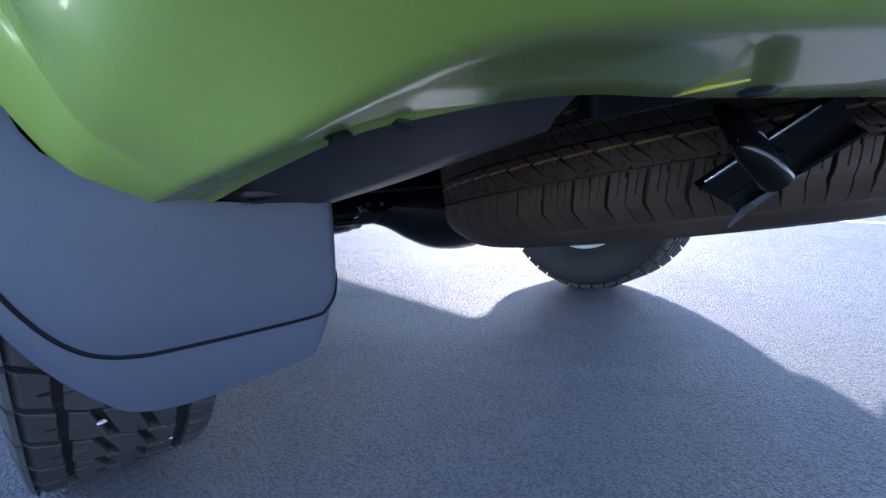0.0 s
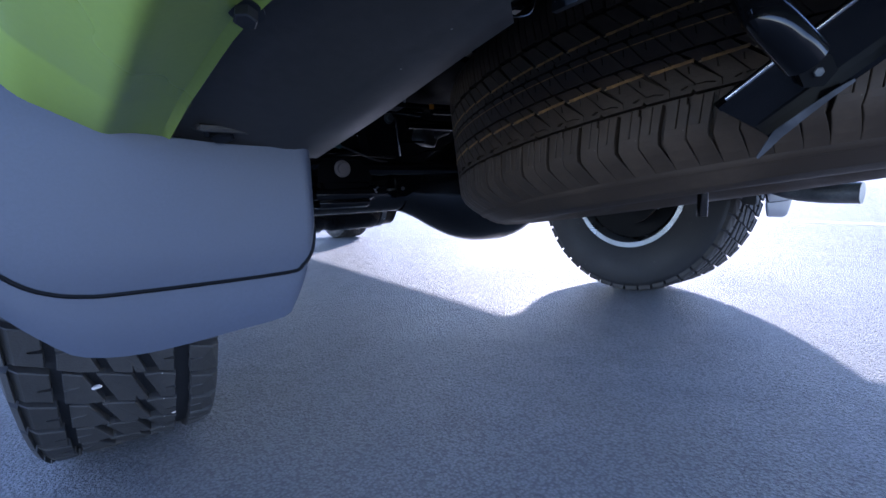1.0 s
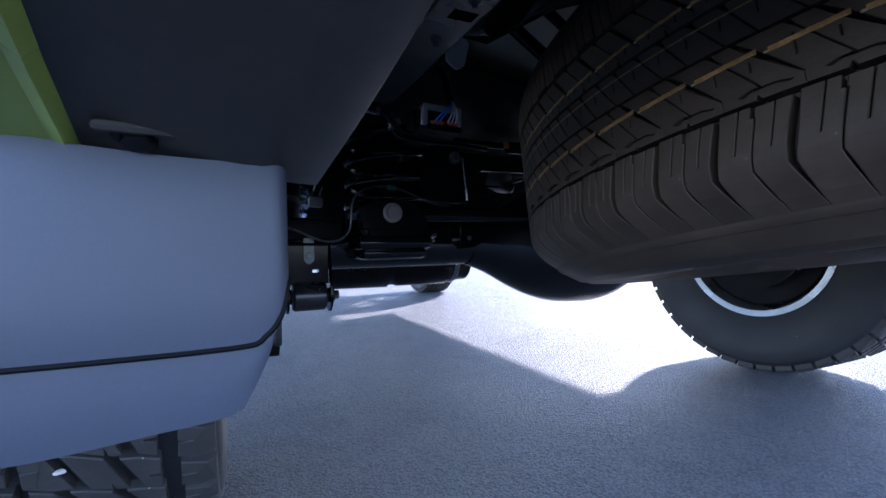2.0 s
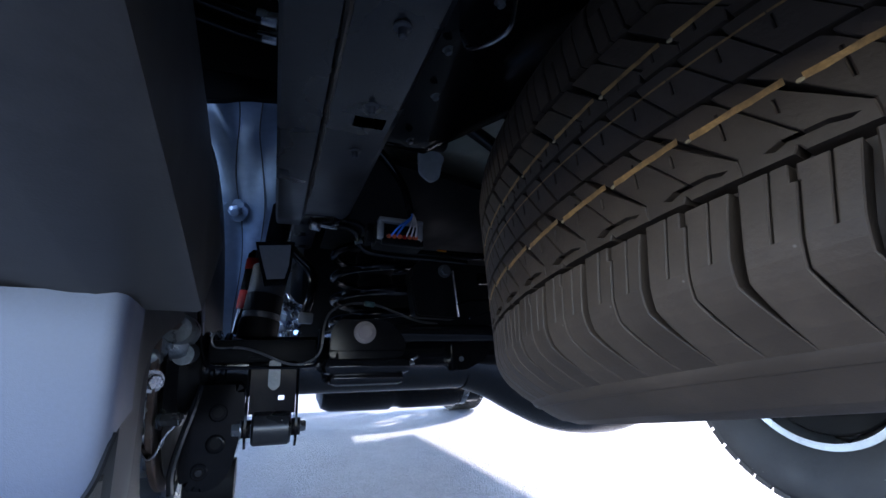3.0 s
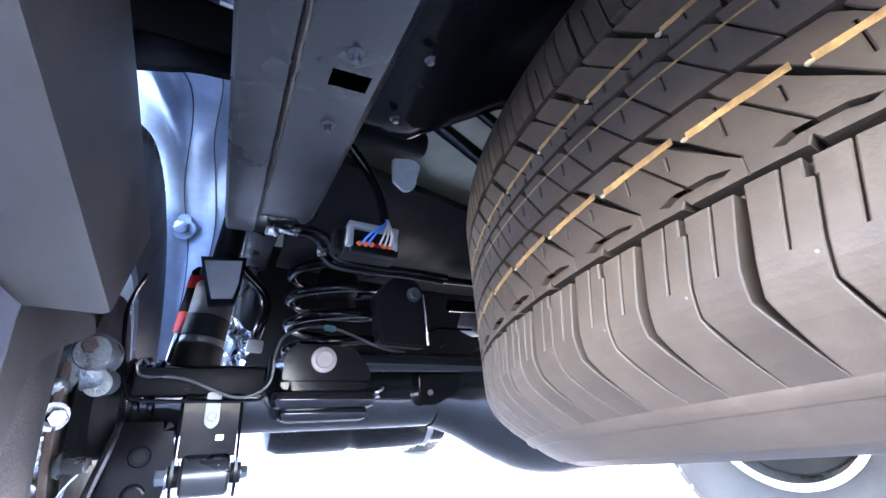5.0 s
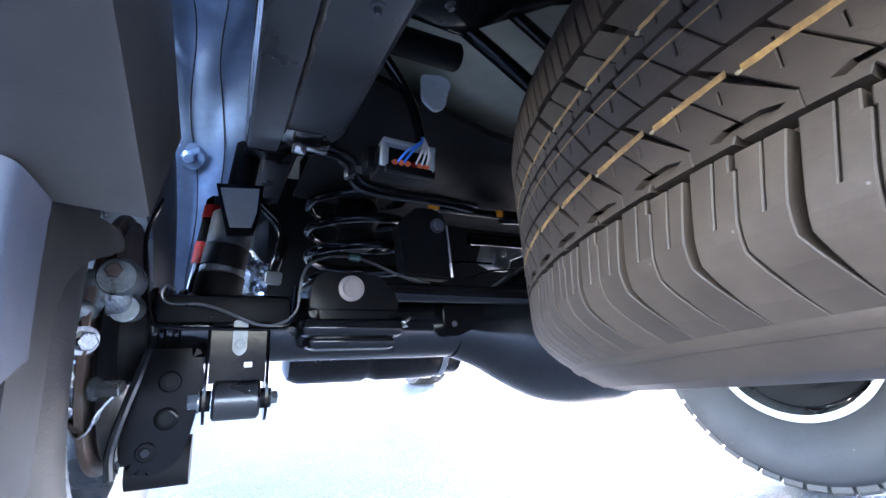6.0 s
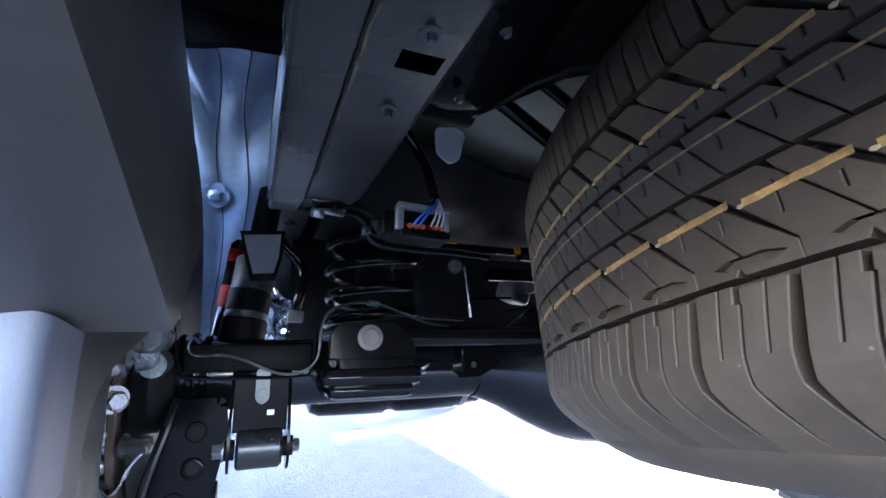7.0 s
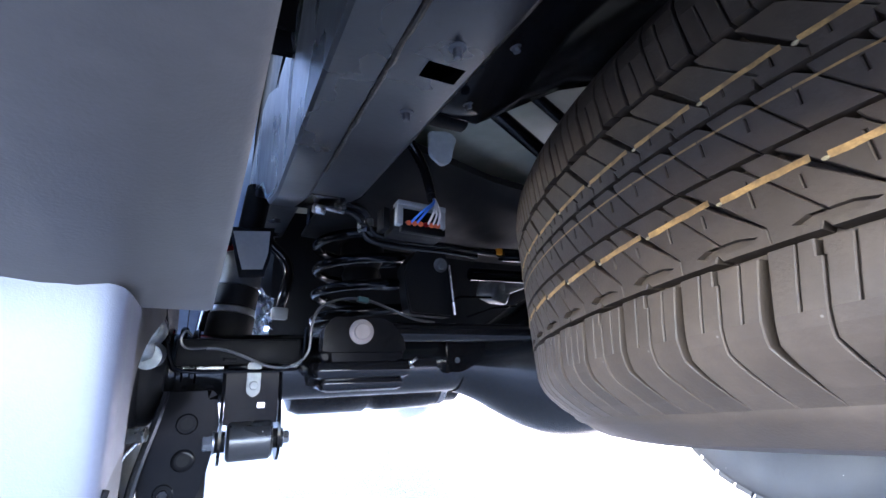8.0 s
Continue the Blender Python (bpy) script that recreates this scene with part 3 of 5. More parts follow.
def spare_tyre():
    bm = bmesh.new()
    R = R_SPARE - 0.0105
    prof = [(0.215, -0.060), (0.225, -0.078), (0.26, -0.0900), (0.29, -0.0942), (0.313, -0.0948), (0.326, -0.0938), (0.3365, -0.0900), (0.3375, -0.0905), (0.347, -0.0850), (0.354, -0.0795), (0.356, -0.0795), (0.3595, -0.0768)]
    prof += [(R_SPARE - 0.0004 - crown(-0.0742), -0.0742), (R - crown(-0.070), -0.070)]
    prof += [(R - crown(w), w) for w in (-0.062, -0.053, -0.044, -0.0345, -0.0215, 0.0, 0.024, 0.05, 0.0662, 0.08, 0.094, 0.104)]
    prof += [(R_SPARE - 0.0004 - crown(0.1125), 0.1125), (0.357, 0.120), (0.347, 0.130), (0.333, 0.138), (0.31, 0.1428), (0.27, 0.1400), (0.225, 0.125), (0.215, 0.108)]
    add_lathe(bm, prof, 136, None, True)
    tyre = part("spare_tyre", bm, M_SPARE, spare_wheel, "new brown-black rubber tyre with gold tread markings", 35)
    tyre.matrix_basis = SPARE_POSE
    r0, r1 = R_SPARE - 0.0115, R_SPARE

    def keep(a):
        return math.cos(a) < 0.2

    def ring(name, bands, off=0.0):
        ring_pieces(tyre, piece_mesh(name, [tread_cells(bands, r0, r1, PITCH, crown)], M_SPARE), name, PITCHES, keep, off)

    # lower shoulder: an open kinked groove and a thin notched one each pitch, short sipes between them
    lean = ramp_line((-0.022, 0.0), (-0.053, -0.215), (-0.0742, -0.035))
    wide = ramp_line((-0.022, 0.040), (-0.030, 0.052), (-0.045, 0.060), (-0.053, 0.048), (-0.060, 0.030), (-0.068, 0.010), (-0.0742, 0.0))
    thin = ramp_line((-0.022, 0.030), (-0.0279, 0.028), (-0.0281, 0.011), (-0.053, 0.011), (-0.058, 0.020), (-0.067, 0.010), (-0.0742, 0.0))
    jog = ramp_line((-0.022, 0.752), (-0.0279, 0.758), (-0.0281, 0.795), (-0.0742, 0.795))
    levels = (-0.0278, -0.0282, -0.036, -0.044, -0.049, -0.053, -0.056, -0.060, -0.068, -0.0742)
    ring("shoulder_lug", cut_bands((-0.0222,) + levels, lambda w: 0.27 + lean(w) + wide(w), lambda w: jog(w) + lean(w) - thin(w), [(lambda w: 0.57 + lean(w), 0.009, -0.0222, -0.044)]))
    ring("shoulder_lug", cut_bands((-0.0232,) + levels, lambda w: jog(w) + lean(w) + thin(w), lambda w: 1.27 + lean(w) - wide(w), [(lambda w: 1.03 + lean(w), 0.009, -0.0222, -0.044)]))
    # lower rib: one open tapering slot and one thin one each pitch, short sipes and a scooped lower edge
    slot = ramp_line((0.0118, 0.64), (-0.014, 1.38))
    open_ = ramp_line((0.0118, 0.030), (0.006, 0.050), (0.0, 0.052), (-0.0055, 0.034), (-0.014, 0.010))
    fine = ramp_line((0.0118, 0.30), (-0.014, 0.89))
    slim = ramp_line((0.0118, 0.038), (0.0085, 0.012), (-0.014, 0.010))
    levels = (0.0118, 0.0085, 0.0055, 0.0, -0.0055, -0.010, -0.014)
    scoop = [(-0.014, -0.0158, [(0.38, 0.74, 0.38, 0.60, 0), (0.74, 1.08, 0.60, 1.27, 0.0035), (1.08, 1.38, 1.27, 1.38, 0)]),
             (-0.0158, -0.0176, [(0.38, 0.60, 0.38, 0.72, 0), (0.60, 1.27, 0.72, 1.14, 0.0035), (1.27, 1.38, 1.14, 1.38, 0)]),
             (-0.0176, -0.0200, [(0.38, 0.84, 0.38, 0.80, 0), (0.84, 1.38, 0.88, 1.38, 0)])]
    ring("rib_block", cut_bands(levels, lambda w: slot(w) - 1 + open_(w), lambda w: fine(w) - slim(w), [(lambda w: 0.34, 0.007, 0.0055, -0.0055)], scoop))
    ring("rib_block", cut_bands(levels, lambda w: fine(w) + slim(w), lambda w: slot(w) - open_(w), [(lambda w: 0.80, 0.007, 0.0, -0.0055)]))
    # middle rib: two thin slots each pitch
    one = ramp_line((0.0352, 0.10), (0.0138, 0.54))
    two = ramp_line((0.0352, 0.58), (0.0138, 0.97))
    slim = ramp_line((0.0352, 0.050), (0.0315, 0.013), (0.0138, 0.010))
    levels = (0.0352, 0.0315, 0.0285, 0.0225, 0.0185, 0.0138)
    ring("rib_block", cut_bands(levels, lambda w: one(w) + slim(w), lambda w: two(w) - slim(w), [(lambda w: 0.53, 0.006, 0.0285, 0.0225)]))
    ring("rib_block", cut_bands(levels, lambda w: two(w) + slim(w), lambda w: one(w) + 1 - slim(w), [(lambda w: 1.02, 0.006, 0.0285, 0.0225)]))
    # upper rib, as the lower one
    slot = ramp_line((0.0642, 0.67), (0.0412, 1.22))
    open_ = ramp_line((0.0642, 0.052), (0.056, 0.050), (0.048, 0.038), (0.0412, 0.012))
    fine = ramp_line((0.0642, 0.19), (0.0412, 0.77))
    slim = ramp_line((0.0642, 0.045), (0.0615, 0.013), (0.0412, 0.010))
    levels = (0.0642, 0.0615, 0.058, 0.053, 0.0466, 0.0412)
    ring("rib_block", cut_bands(levels, lambda w: slot(w) - 1 + open_(w), lambda w: fine(w) - slim(w), [(lambda w: 0.42, 0.007, 0.0466, 0.0412)],
                                [(0.0412, 0.0372, [(0.22, 0.72, 0.22, 0.70, 0), (0.72, 1.22, 0.76, 1.22, 0)])]))
    ring("rib_block", cut_bands(levels, lambda w: fine(w) + slim(w), lambda w: slot(w) - open_(w), [(lambda w: 0.92, 0.007, 0.0466, 0.0412)]))
    # upper shoulder
    lean = ramp_line((0.1125, -0.10), (0.067, 0.0))
    ring("upper_lug", cut_bands((0.1125, 0.106, 0.098, 0.088, 0.078, 0.0672), lambda w: 0.265 + lean(w), lambda w: 0.70 + lean(w), [(lambda w: 0.48 + lean(w), 0.010, 0.088, 0.0672)]))
    ring("upper_lug", cut_bands((0.1125, 0.106, 0.098, 0.088, 0.078, 0.0690), lambda w: 0.73 + lean(w), lambda w: 1.215 + lean(w), [(lambda w: 0.95 + lean(w), 0.010, 0.098, 0.0690)]))
    # painted dashes and pale mould pips on the ribs
    for wa, wb, half, ua, ub in ((0.0020, 0.0036, 0.0013, 0.05, 0.92), (0.0297, 0.0297, 0.0005, 0.0, 0.99), (0.0455, 0.0465, 0.0011, 0.18, 1.04)):
        bm = bmesh.new()
        n = 6
        edges = []
        for sgn in (-1, 1):
            line = []
            for k in range(n + 1):
                q = (ua + (ub - ua) * k / n) * PITCH / R_SPARE
                w = wa + (wb - wa) * k / n + sgn * half * (1 + 0.14 * math.sin(k * 2.3 + sgn))
                line.append(bm.verts.new(((R_SPARE + 0.0003) * math.cos(q), (R_SPARE + 0.0003) * math.sin(q), w)))
            edges.append(line)
        for k in range(n):
            bm.faces.new((edges[0][k], edges[0][k + 1], edges[1][k + 1], edges[1][k]))
        me = bpy.data.meshes.new("painted_dash")
        bm.to_mesh(me)
        bm.free()
        me.materials.append(M_GOLD)
        ring_pieces(tyre, me, "painted_dash", PITCHES, keep)
    for w, u in ((0.0014, 0.025), (0.0449, 0.155)):
        bm = bmesh.new()
        add_lathe(bm, [(0.0009, -0.0006), (0.0009, 0.0003), (0.0006, 0.0006), (0.0001, 0.0006)], 8, Matrix.Translation((R_SPARE, 0, w)) @ Matrix.Rotation(radians(90), 4, "Y") @ Matrix.Diagonal((0.8, 1.5, 1, 1)))
        me = bpy.data.meshes.new("mould_pip")
        bm.to_mesh(me)
        bm.free()
        me.materials.append(M_PIP)
        ring_pieces(tyre, me, "mould_pip", PITCHES, keep, u)
    # steel rim
    bm = bmesh.new()
    add_lathe(bm, [(0.216, -0.065), (0.21, -0.06), (0.20, -0.04), (0.195, 0.01), (0.17, 0.035), (0.10, 0.045), (0.05, 0.05), (0.0001, 0.05)], 48)
    rim = part("spare_rim", bm, M_BLACK, spare_wheel, "black steel rim of the spare wheel", 35)
    rim.matrix_basis = SPARE_POSE
    return tyre


M_PIP = mat("pale_rubber", (0.34, 0.25, 0.13), 0.6, 0, 0.2)
spare_wheel = tagged(empty("spare_wheel"), "new spare wheel with gold tread markings slung under the car", "spare wheel")
spare = spare_tyre()
R_WHEEL, AXLE_Z = 0.382, 0.382
WHEEL_PITCHES = 44


def tyre_body(name, x, y):
    bm = bmesh.new()
    R = R_WHEEL - 0.011
    side = [(0.215, 0.076), (0.222, 0.080), (0.24, 0.087), (0.27, 0.097), (0.31, 0.104), (0.35, 0.103), (0.362, 0.099), (R - 0.005, 0.094), (R, 0.082)]
    prof = [(r, -w) for r, w in side] + side[::-1]
    add_lathe(bm, prof, 88, None, True)
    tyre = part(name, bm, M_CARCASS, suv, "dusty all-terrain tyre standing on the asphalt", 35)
    tyre.matrix_basis = pose(x, y, AXLE_Z, 0, 90 if x < 0 else -90, 0)
    return tyre


TP = 2 * math.pi * R_WHEEL / WHEEL_PITCHES
r0, r1 = R_WHEEL - 0.013, R_WHEEL


def groove_line(w):
    """Where the slanting cross groove runs, in pitches, at a height w across the tread."""
    pts = ((-0.120, -0.30), (-0.082, -0.05), (-0.060, 0.15), (-0.041, 0.33), (-0.020, 0.42), (0.010, 0.68), (0.032, 0.74), (0.050, 0.90), (0.060, 1.02), (0.120, 1.40))
    for (a, p), (b, q) in zip(pts, pts[1:]):
        if w <= b:
            return p + (q - p) * (w - a) / (b - a)
    return pts[-1][1]


def block(first, last, notch=()):
    """A tread block between two long edges of (height at its start, at its end); notches cut into its ends and sides."""
    (a0, a1), (b0, b1) = first, last
    gap = 0.04 if max(abs(a0), abs(b0)) < 0.09 else 0.085
    low = [(groove_line(a0 + (b0 - a0) * k / 4) + gap, a0 + (b0 - a0) * k / 4) for k in range(5)]
    high = [(groove_line(b1 + (a1 - b1) * k / 4) + 1 - gap, b1 + (a1 - b1) * k / 4) for k in range(5)]
    if "end" in notch:
        (u, w), (u2, w2) = high[1], high[2]
        high[2:2] = [((u + u2) / 2, (w + w2) / 2 + 0.0015), ((u + u2) / 2 - 0.24, (w + w2) / 2 - 0.001), ((u + u2) / 2, (w + w2) / 2 - 0.002)]
    right, left = [], []
    if "right" in notch:
        u, w = (low[-1][0] + high[0][0]) / 2, (b0 + b1) / 2
        right = [(u - 0.05, w), (u - 0.03, w - 0.012), (u + 0.02, w - 0.011), (u + 0.05, w)]
    if "left" in notch:
        u, w = (low[0][0] + high[-1][0]) / 2, (a0 + a1) / 2
        left = [(u + 0.05, w), (u + 0.02, w + 0.014), (u - 0.02, w + 0.015), (u - 0.05, w)]
    return low + right + high + left


BLOCKS = [
    ("shoulder_block", block((-0.0985, -0.0985), (-0.067, -0.069), ("right",)), 0.0),
    ("centre_block", block((-0.057, -0.060), (-0.040, -0.024), ("left",)), 0.0),
    ("centre_block", block((-0.028, -0.012), (0.004, 0.019), ("end",)), 0.0),
    ("centre_block", block((0.016, 0.032), (0.049, 0.047), ("right",)), 0.0),
    ("shoulder_block", block((0.066, 0.064), (0.0985, 0.0985), ("left",)), 0.0),
]
def shoulder_lug(w0, w1, long):
    """A lug that carries the shoulder block on down the side of the tyre."""
    bm = bmesh.new()
    side = 1 if w1 > 0 else -1
    rings = []
    base = groove_line(w0)
    for deep in (0.012, 0.0):
        pts = []
        for w, drop in ((w0, 0.0), (w0 + side * 0.006, 0.006), (w1, 0.034)):
            for u in (0.085, long):
                a = (base + u) * TP / R_WHEEL
                r = R_WHEEL - drop - deep * (0.9 if drop < 0.01 else 0.3)
                pts.append(bm.verts.new((r * math.cos(a), r * math.sin(a), w - side * deep * (0.1 if drop < 0.01 else 0.9))))
        rings.append(pts)
    lo, hi = rings
    for a, b, c, d in ((0, 1, 3, 2), (2, 3, 5, 4)):
        bm.faces.new((hi[a], hi[b], hi[c], hi[d]))
    for a, b in ((0, 1), (1, 3), (3, 5), (5, 4), (4, 2), (2, 0)):
        bm.faces.new((lo[a], lo[b], hi[b], hi[a]))
    return bm


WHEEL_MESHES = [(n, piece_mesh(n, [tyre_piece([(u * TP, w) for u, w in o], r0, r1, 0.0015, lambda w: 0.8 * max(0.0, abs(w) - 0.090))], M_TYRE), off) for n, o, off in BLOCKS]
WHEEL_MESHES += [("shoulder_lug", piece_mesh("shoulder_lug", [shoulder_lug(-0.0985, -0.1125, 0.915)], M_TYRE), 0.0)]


def wheel(name, x, y, fine=True):
    tyre = tyre_body(name + "_tyre", x, y)
    for n, me, off in WHEEL_MESHES:
        ring_pieces(tyre, me, n, WHEEL_PITCHES, (lambda a: True) if fine else (lambda a: False), off)
    bm = bmesh.new()
    # the barrel is open towards the middle of the car
    add_lathe(bm, [(0.223, -0.083), (0.215, -0.081), (0.207, -0.07), (0.198, -0.045), (0.192, 0.02), (0.20, 0.055), (0.215, 0.081), (0.223, 0.084),
                   (0.212, 0.084), (0.192, 0.055), (0.184, 0.0), (0.192, -0.045), (0.206, -0.080)], 64, None, True)
    rim = part(name + "_rim", bm, M_RIM, suv, "alloy rim barrel", 40)
    m = pose(x, y, AXLE_Z, 0, -90 if x < 0 else 90, 0)
    rim.matrix_basis = m
    for k in range(6):
        bm = bmesh.new()
        a = 2 * math.pi * k / 6
        for s in (-0.16, 0.16):
            add_box(bm, (0.125 * math.cos(a + s), 0.125 * math.sin(a + s), 0.062), (0.135, 0.028, 0.020), (0, 0, math.degrees(a + s * 0.6)), 0.005)
        part("spoke", bm, M_RIM, rim)
    bm = bmesh.new()
    add_lathe(bm, [(0.0001, 0.072), (0.06, 0.072), (0.07, 0.06), (0.07, 0.045), (0.0001, 0.045)], 32)
    part("hub", bm, M_RIM, rim)
    return tyre, rim


wheel("rear_wheel", -0.767, 0.085)
pebbled = bpy.data.objects["rear_wheel_tyre"]
for x, a, r in ((-0.797, -149.0, 0.0031), (-0.722, -133.5, 0.0018)):
    bm = bmesh.new()
    bmesh.ops.create_icosphere(bm, subdivisions=2, radius=r)
    for v in bm.verts:
        v.co *= 1 + 0.22 * math.sin(v.co.x * 900 + v.co.y * 1300)
    A = math.radians(a)
    bmesh.ops.transform(bm, matrix=pebbled.matrix_basis.inverted() @ Matrix.Translation((x, 0.085 + R_WHEEL * math.cos(A), AXLE_Z + R_WHEEL * math.sin(A))) @ Matrix.Diagonal((1.5, 1, 0.8, 1)), verts=bm.verts[:])
    part("pebble", bm, M_WHITE, pebbled, "pale pebble caught in the tread")
wheel("rear_wheel", 0.842, 0.09)
# added disc that keeps sun spots through the far rim off the ground
bm = bmesh.new()
add_lathe(bm, [(0.0001, 0.020), (0.186, 0.020), (0.1905, 0.016), (0.1905, 0.004), (0.186, 0.0), (0.0001, 0.0)], 48, pose(0.79, 0.09, AXLE_Z, 0, 90, 0))
part("dust_shield", bm, M_MATT, suv, "dull black disc added to stop sunlight through the wheel", 40)
wheel("front_wheel", 0.86, 2.83, False)
wheel("front_wheel", -0.80, 2.80, False)

# rear axle with its differential bulge
bm = bmesh.new()
sections = [(-0.66, 0.043, 0.394), (-0.30, 0.043, 0.394), (-0.25, 0.047, 0.397), (-0.20, 0.060, 0.393), (-0.15, 0.085, 0.39), (-0.10, 0.110, 0.39), (-0.05, 0.125, 0.392),
            (0.0, 0.130, 0.394), (0.05, 0.128, 0.394), (0.10, 0.112, 0.394), (0.16, 0.075, 0.396), (0.22, 0.05, 0.394), (0.30, 0.043, 0.394), (0.66, 0.043, 0.394)]
pts = bent([(x, 0.0, z) for x, r, z in sections], 3)
rr = [p.x for p in bent([(r, 0, 0) for x, r, z in sections], 3)]
add_tube(bm, pts, rr, 28)
axle = part("rear_axle", bm, M_AXLE, suv, "gloss black rear axle with differential", 50)

for x, r in ((-0.612, 0.0485), (-0.626, 0.052), (-0.640, 0.050)):
    bm = bmesh.new()
    add_tube(bm, [(x - 0.004, 0, 0.394), (x - 0.002, 0, 0.394), (x + 0.002, 0, 0.394), (x + 0.004, 0, 0.394)], [r - 0.002, r, r, r - 0.002], 32)
    part("axle_collar", bm, M_BLACK, axle, "gloss black axle collar")

# underbody, sills and a plain shell that closes the vehicle above
bm = bmesh.new()
add_sheet(bm, [[(x, y, 0.72) for x in (-0.552, -0.3, 0.0, 0.3, 0.552)] for y in (-0.93, -0.3, 0.5, 0.8, 3.5)], 0.02)
floor_pan = part("floor_pan", bm, M_OLIVE, suv, "olive-grey sprayed underbody floor pan", 30)
for s in (-1, 1):
    for y0, y1 in ((-0.93, -0.43), (0.50, 2.3)):
        bm = bmesh.new()
        add_sheet(bm, [[(s * x, y, 0.742) for x in (0.553, 0.7, 0.88)] for y in (y0, y1)], 0.02)
        part("side_floor", bm, M_MATT, suv)
    bm = bmesh.new()
    add_sheet(bm, [[(s * 0.554, y, z) for z in (0.70, 0.93)] for y in (-0.43, 0.5)], 0.003)
    part("inner_wall", bm, M_MATT, suv)
    bm = bmesh.new()
    add_sheet(bm, [[(s * x, y, z) for y, z in ((-0.366, 0.640), (-0.369, 0.66), (-0.374, 0.70), (-0.385, 0.93))] for x in (0.557, 0.7, 0.88)], 0.004)
    part("closing_panel", bm, M_MATT, suv, "dull black closing panel behind the wheel arch")
    bm = bmesh.new()
    add_box(bm, (s * (0.85 if s < 0 else 0.88), 1.40, 0.62), (0.10, 1.80, 0.24), (0, 0, 0), 0.02)
    part("sill", bm, M_GREEN, suv)
    bm = bmesh.new()
    arch = []
    half = 0.90 if s < 0 else 0.93
    for cy in (0.0, 2.8):
        arch.append([(cy + 0.50 * math.cos(a), 0.38 + (0.58 if s < 0 else 0.50) * math.sin(a)) for a in (math.pi * (1 - k / 14) for k in range(15))])
    lower = [(-0.50, 0.47)] + arch[0][1:-1] + [(0.50, 0.50), (2.30, 0.50)] + arch[1][1:-1] + [(3.30, 0.47), (3.55, 0.55), (3.62, 0.95), (3.3, 1.08), (2.3, 1.12), (-0.95, 1.12), (-1.0, 0.80), (-0.48, 0.80)]
    add_slab(bm, lower, "x", s * half - 0.01, 0.02)
    dark_inside(part("side_panel", bm, M_GREEN, suv), lambda c, n: n.x * s < -0.5)
for s in (-1, 1):
    bm = bmesh.new()
    add_sheet(bm, [[(s * (0.885 + (0.88 * w - 0.885) * k / 3), y, 1.10 + (z - 1.105) * k / 3) for k in range(4)] for y, z, w in ((-0.965, 1.16, 1), (-0.85, 1.65, 0.85), (-0.6, 1.75, 0.8), (0.2, 1.765, 0.8), (1.0, 1.78, 0.8), (1.5, 1.7, 0.82), (2.2, 1.14, 0.98))], 0.006)
    part("cabin_side", bm, M_GLASSY, suv, "dark tinted cabin side", 30)
bm = bmesh.new()
add_sheet(bm, [[(x * w, y, z) for x in (-0.88, -0.4, 0.0, 0.4, 0.88)] for y, z, w in ((-1.0, 0.86, 1), (-0.97, 1.15, 1), (-0.85, 1.65, 0.85), (-0.6, 1.75, 0.8), (1.0, 1.78, 0.8), (1.5, 1.7, 0.82), (2.2, 1.14, 0.98), (3.4, 1.05, 0.98), (3.62, 0.9, 0.98), (3.6, 0.45, 0.98))], 0.01)
dark_inside(part("body_shell", bm, M_GREEN, suv, "", 30), lambda c, n: n.dot(c - Vector((0, 1, 0.9))) < 0, False, M_INNER)

M_GREYLINE = mat("line_coating", (0.075, 0.076, 0.078), 0.3, 0.3, 0.2)
M_TEAL = mat("teal_clip", (0.03, 0.09, 0.085), 0.5, 0, 0.1)
M_TAB = mat("pale_highlight", (0.5, 0.51, 0.5), 0.5, 0, 0.15, 150, 40)
M_CRUMPLED = mat("foil", (0.45, 0.50, 0.58), 0.25, 0.9, 0.1, 80, 20)
M_RUST = mat("rusty_steel", (0.099, 0.0585, 0.0405), 0.6, 0.5, 0.5, 150, 40, 0.0005, 400, tint=(0.11, 0.09, 0.08))
M_CALIPER = mat("bare_casting", (0.15, 0.165, 0.17), 0.34, 0.7, 0.35, 180, 40, 0.0008, 300)
M_EDGE = mat("lip_highlight", (0.85, 0.80, 0.12), 0.35, 0, 0.08, coat=0.5)


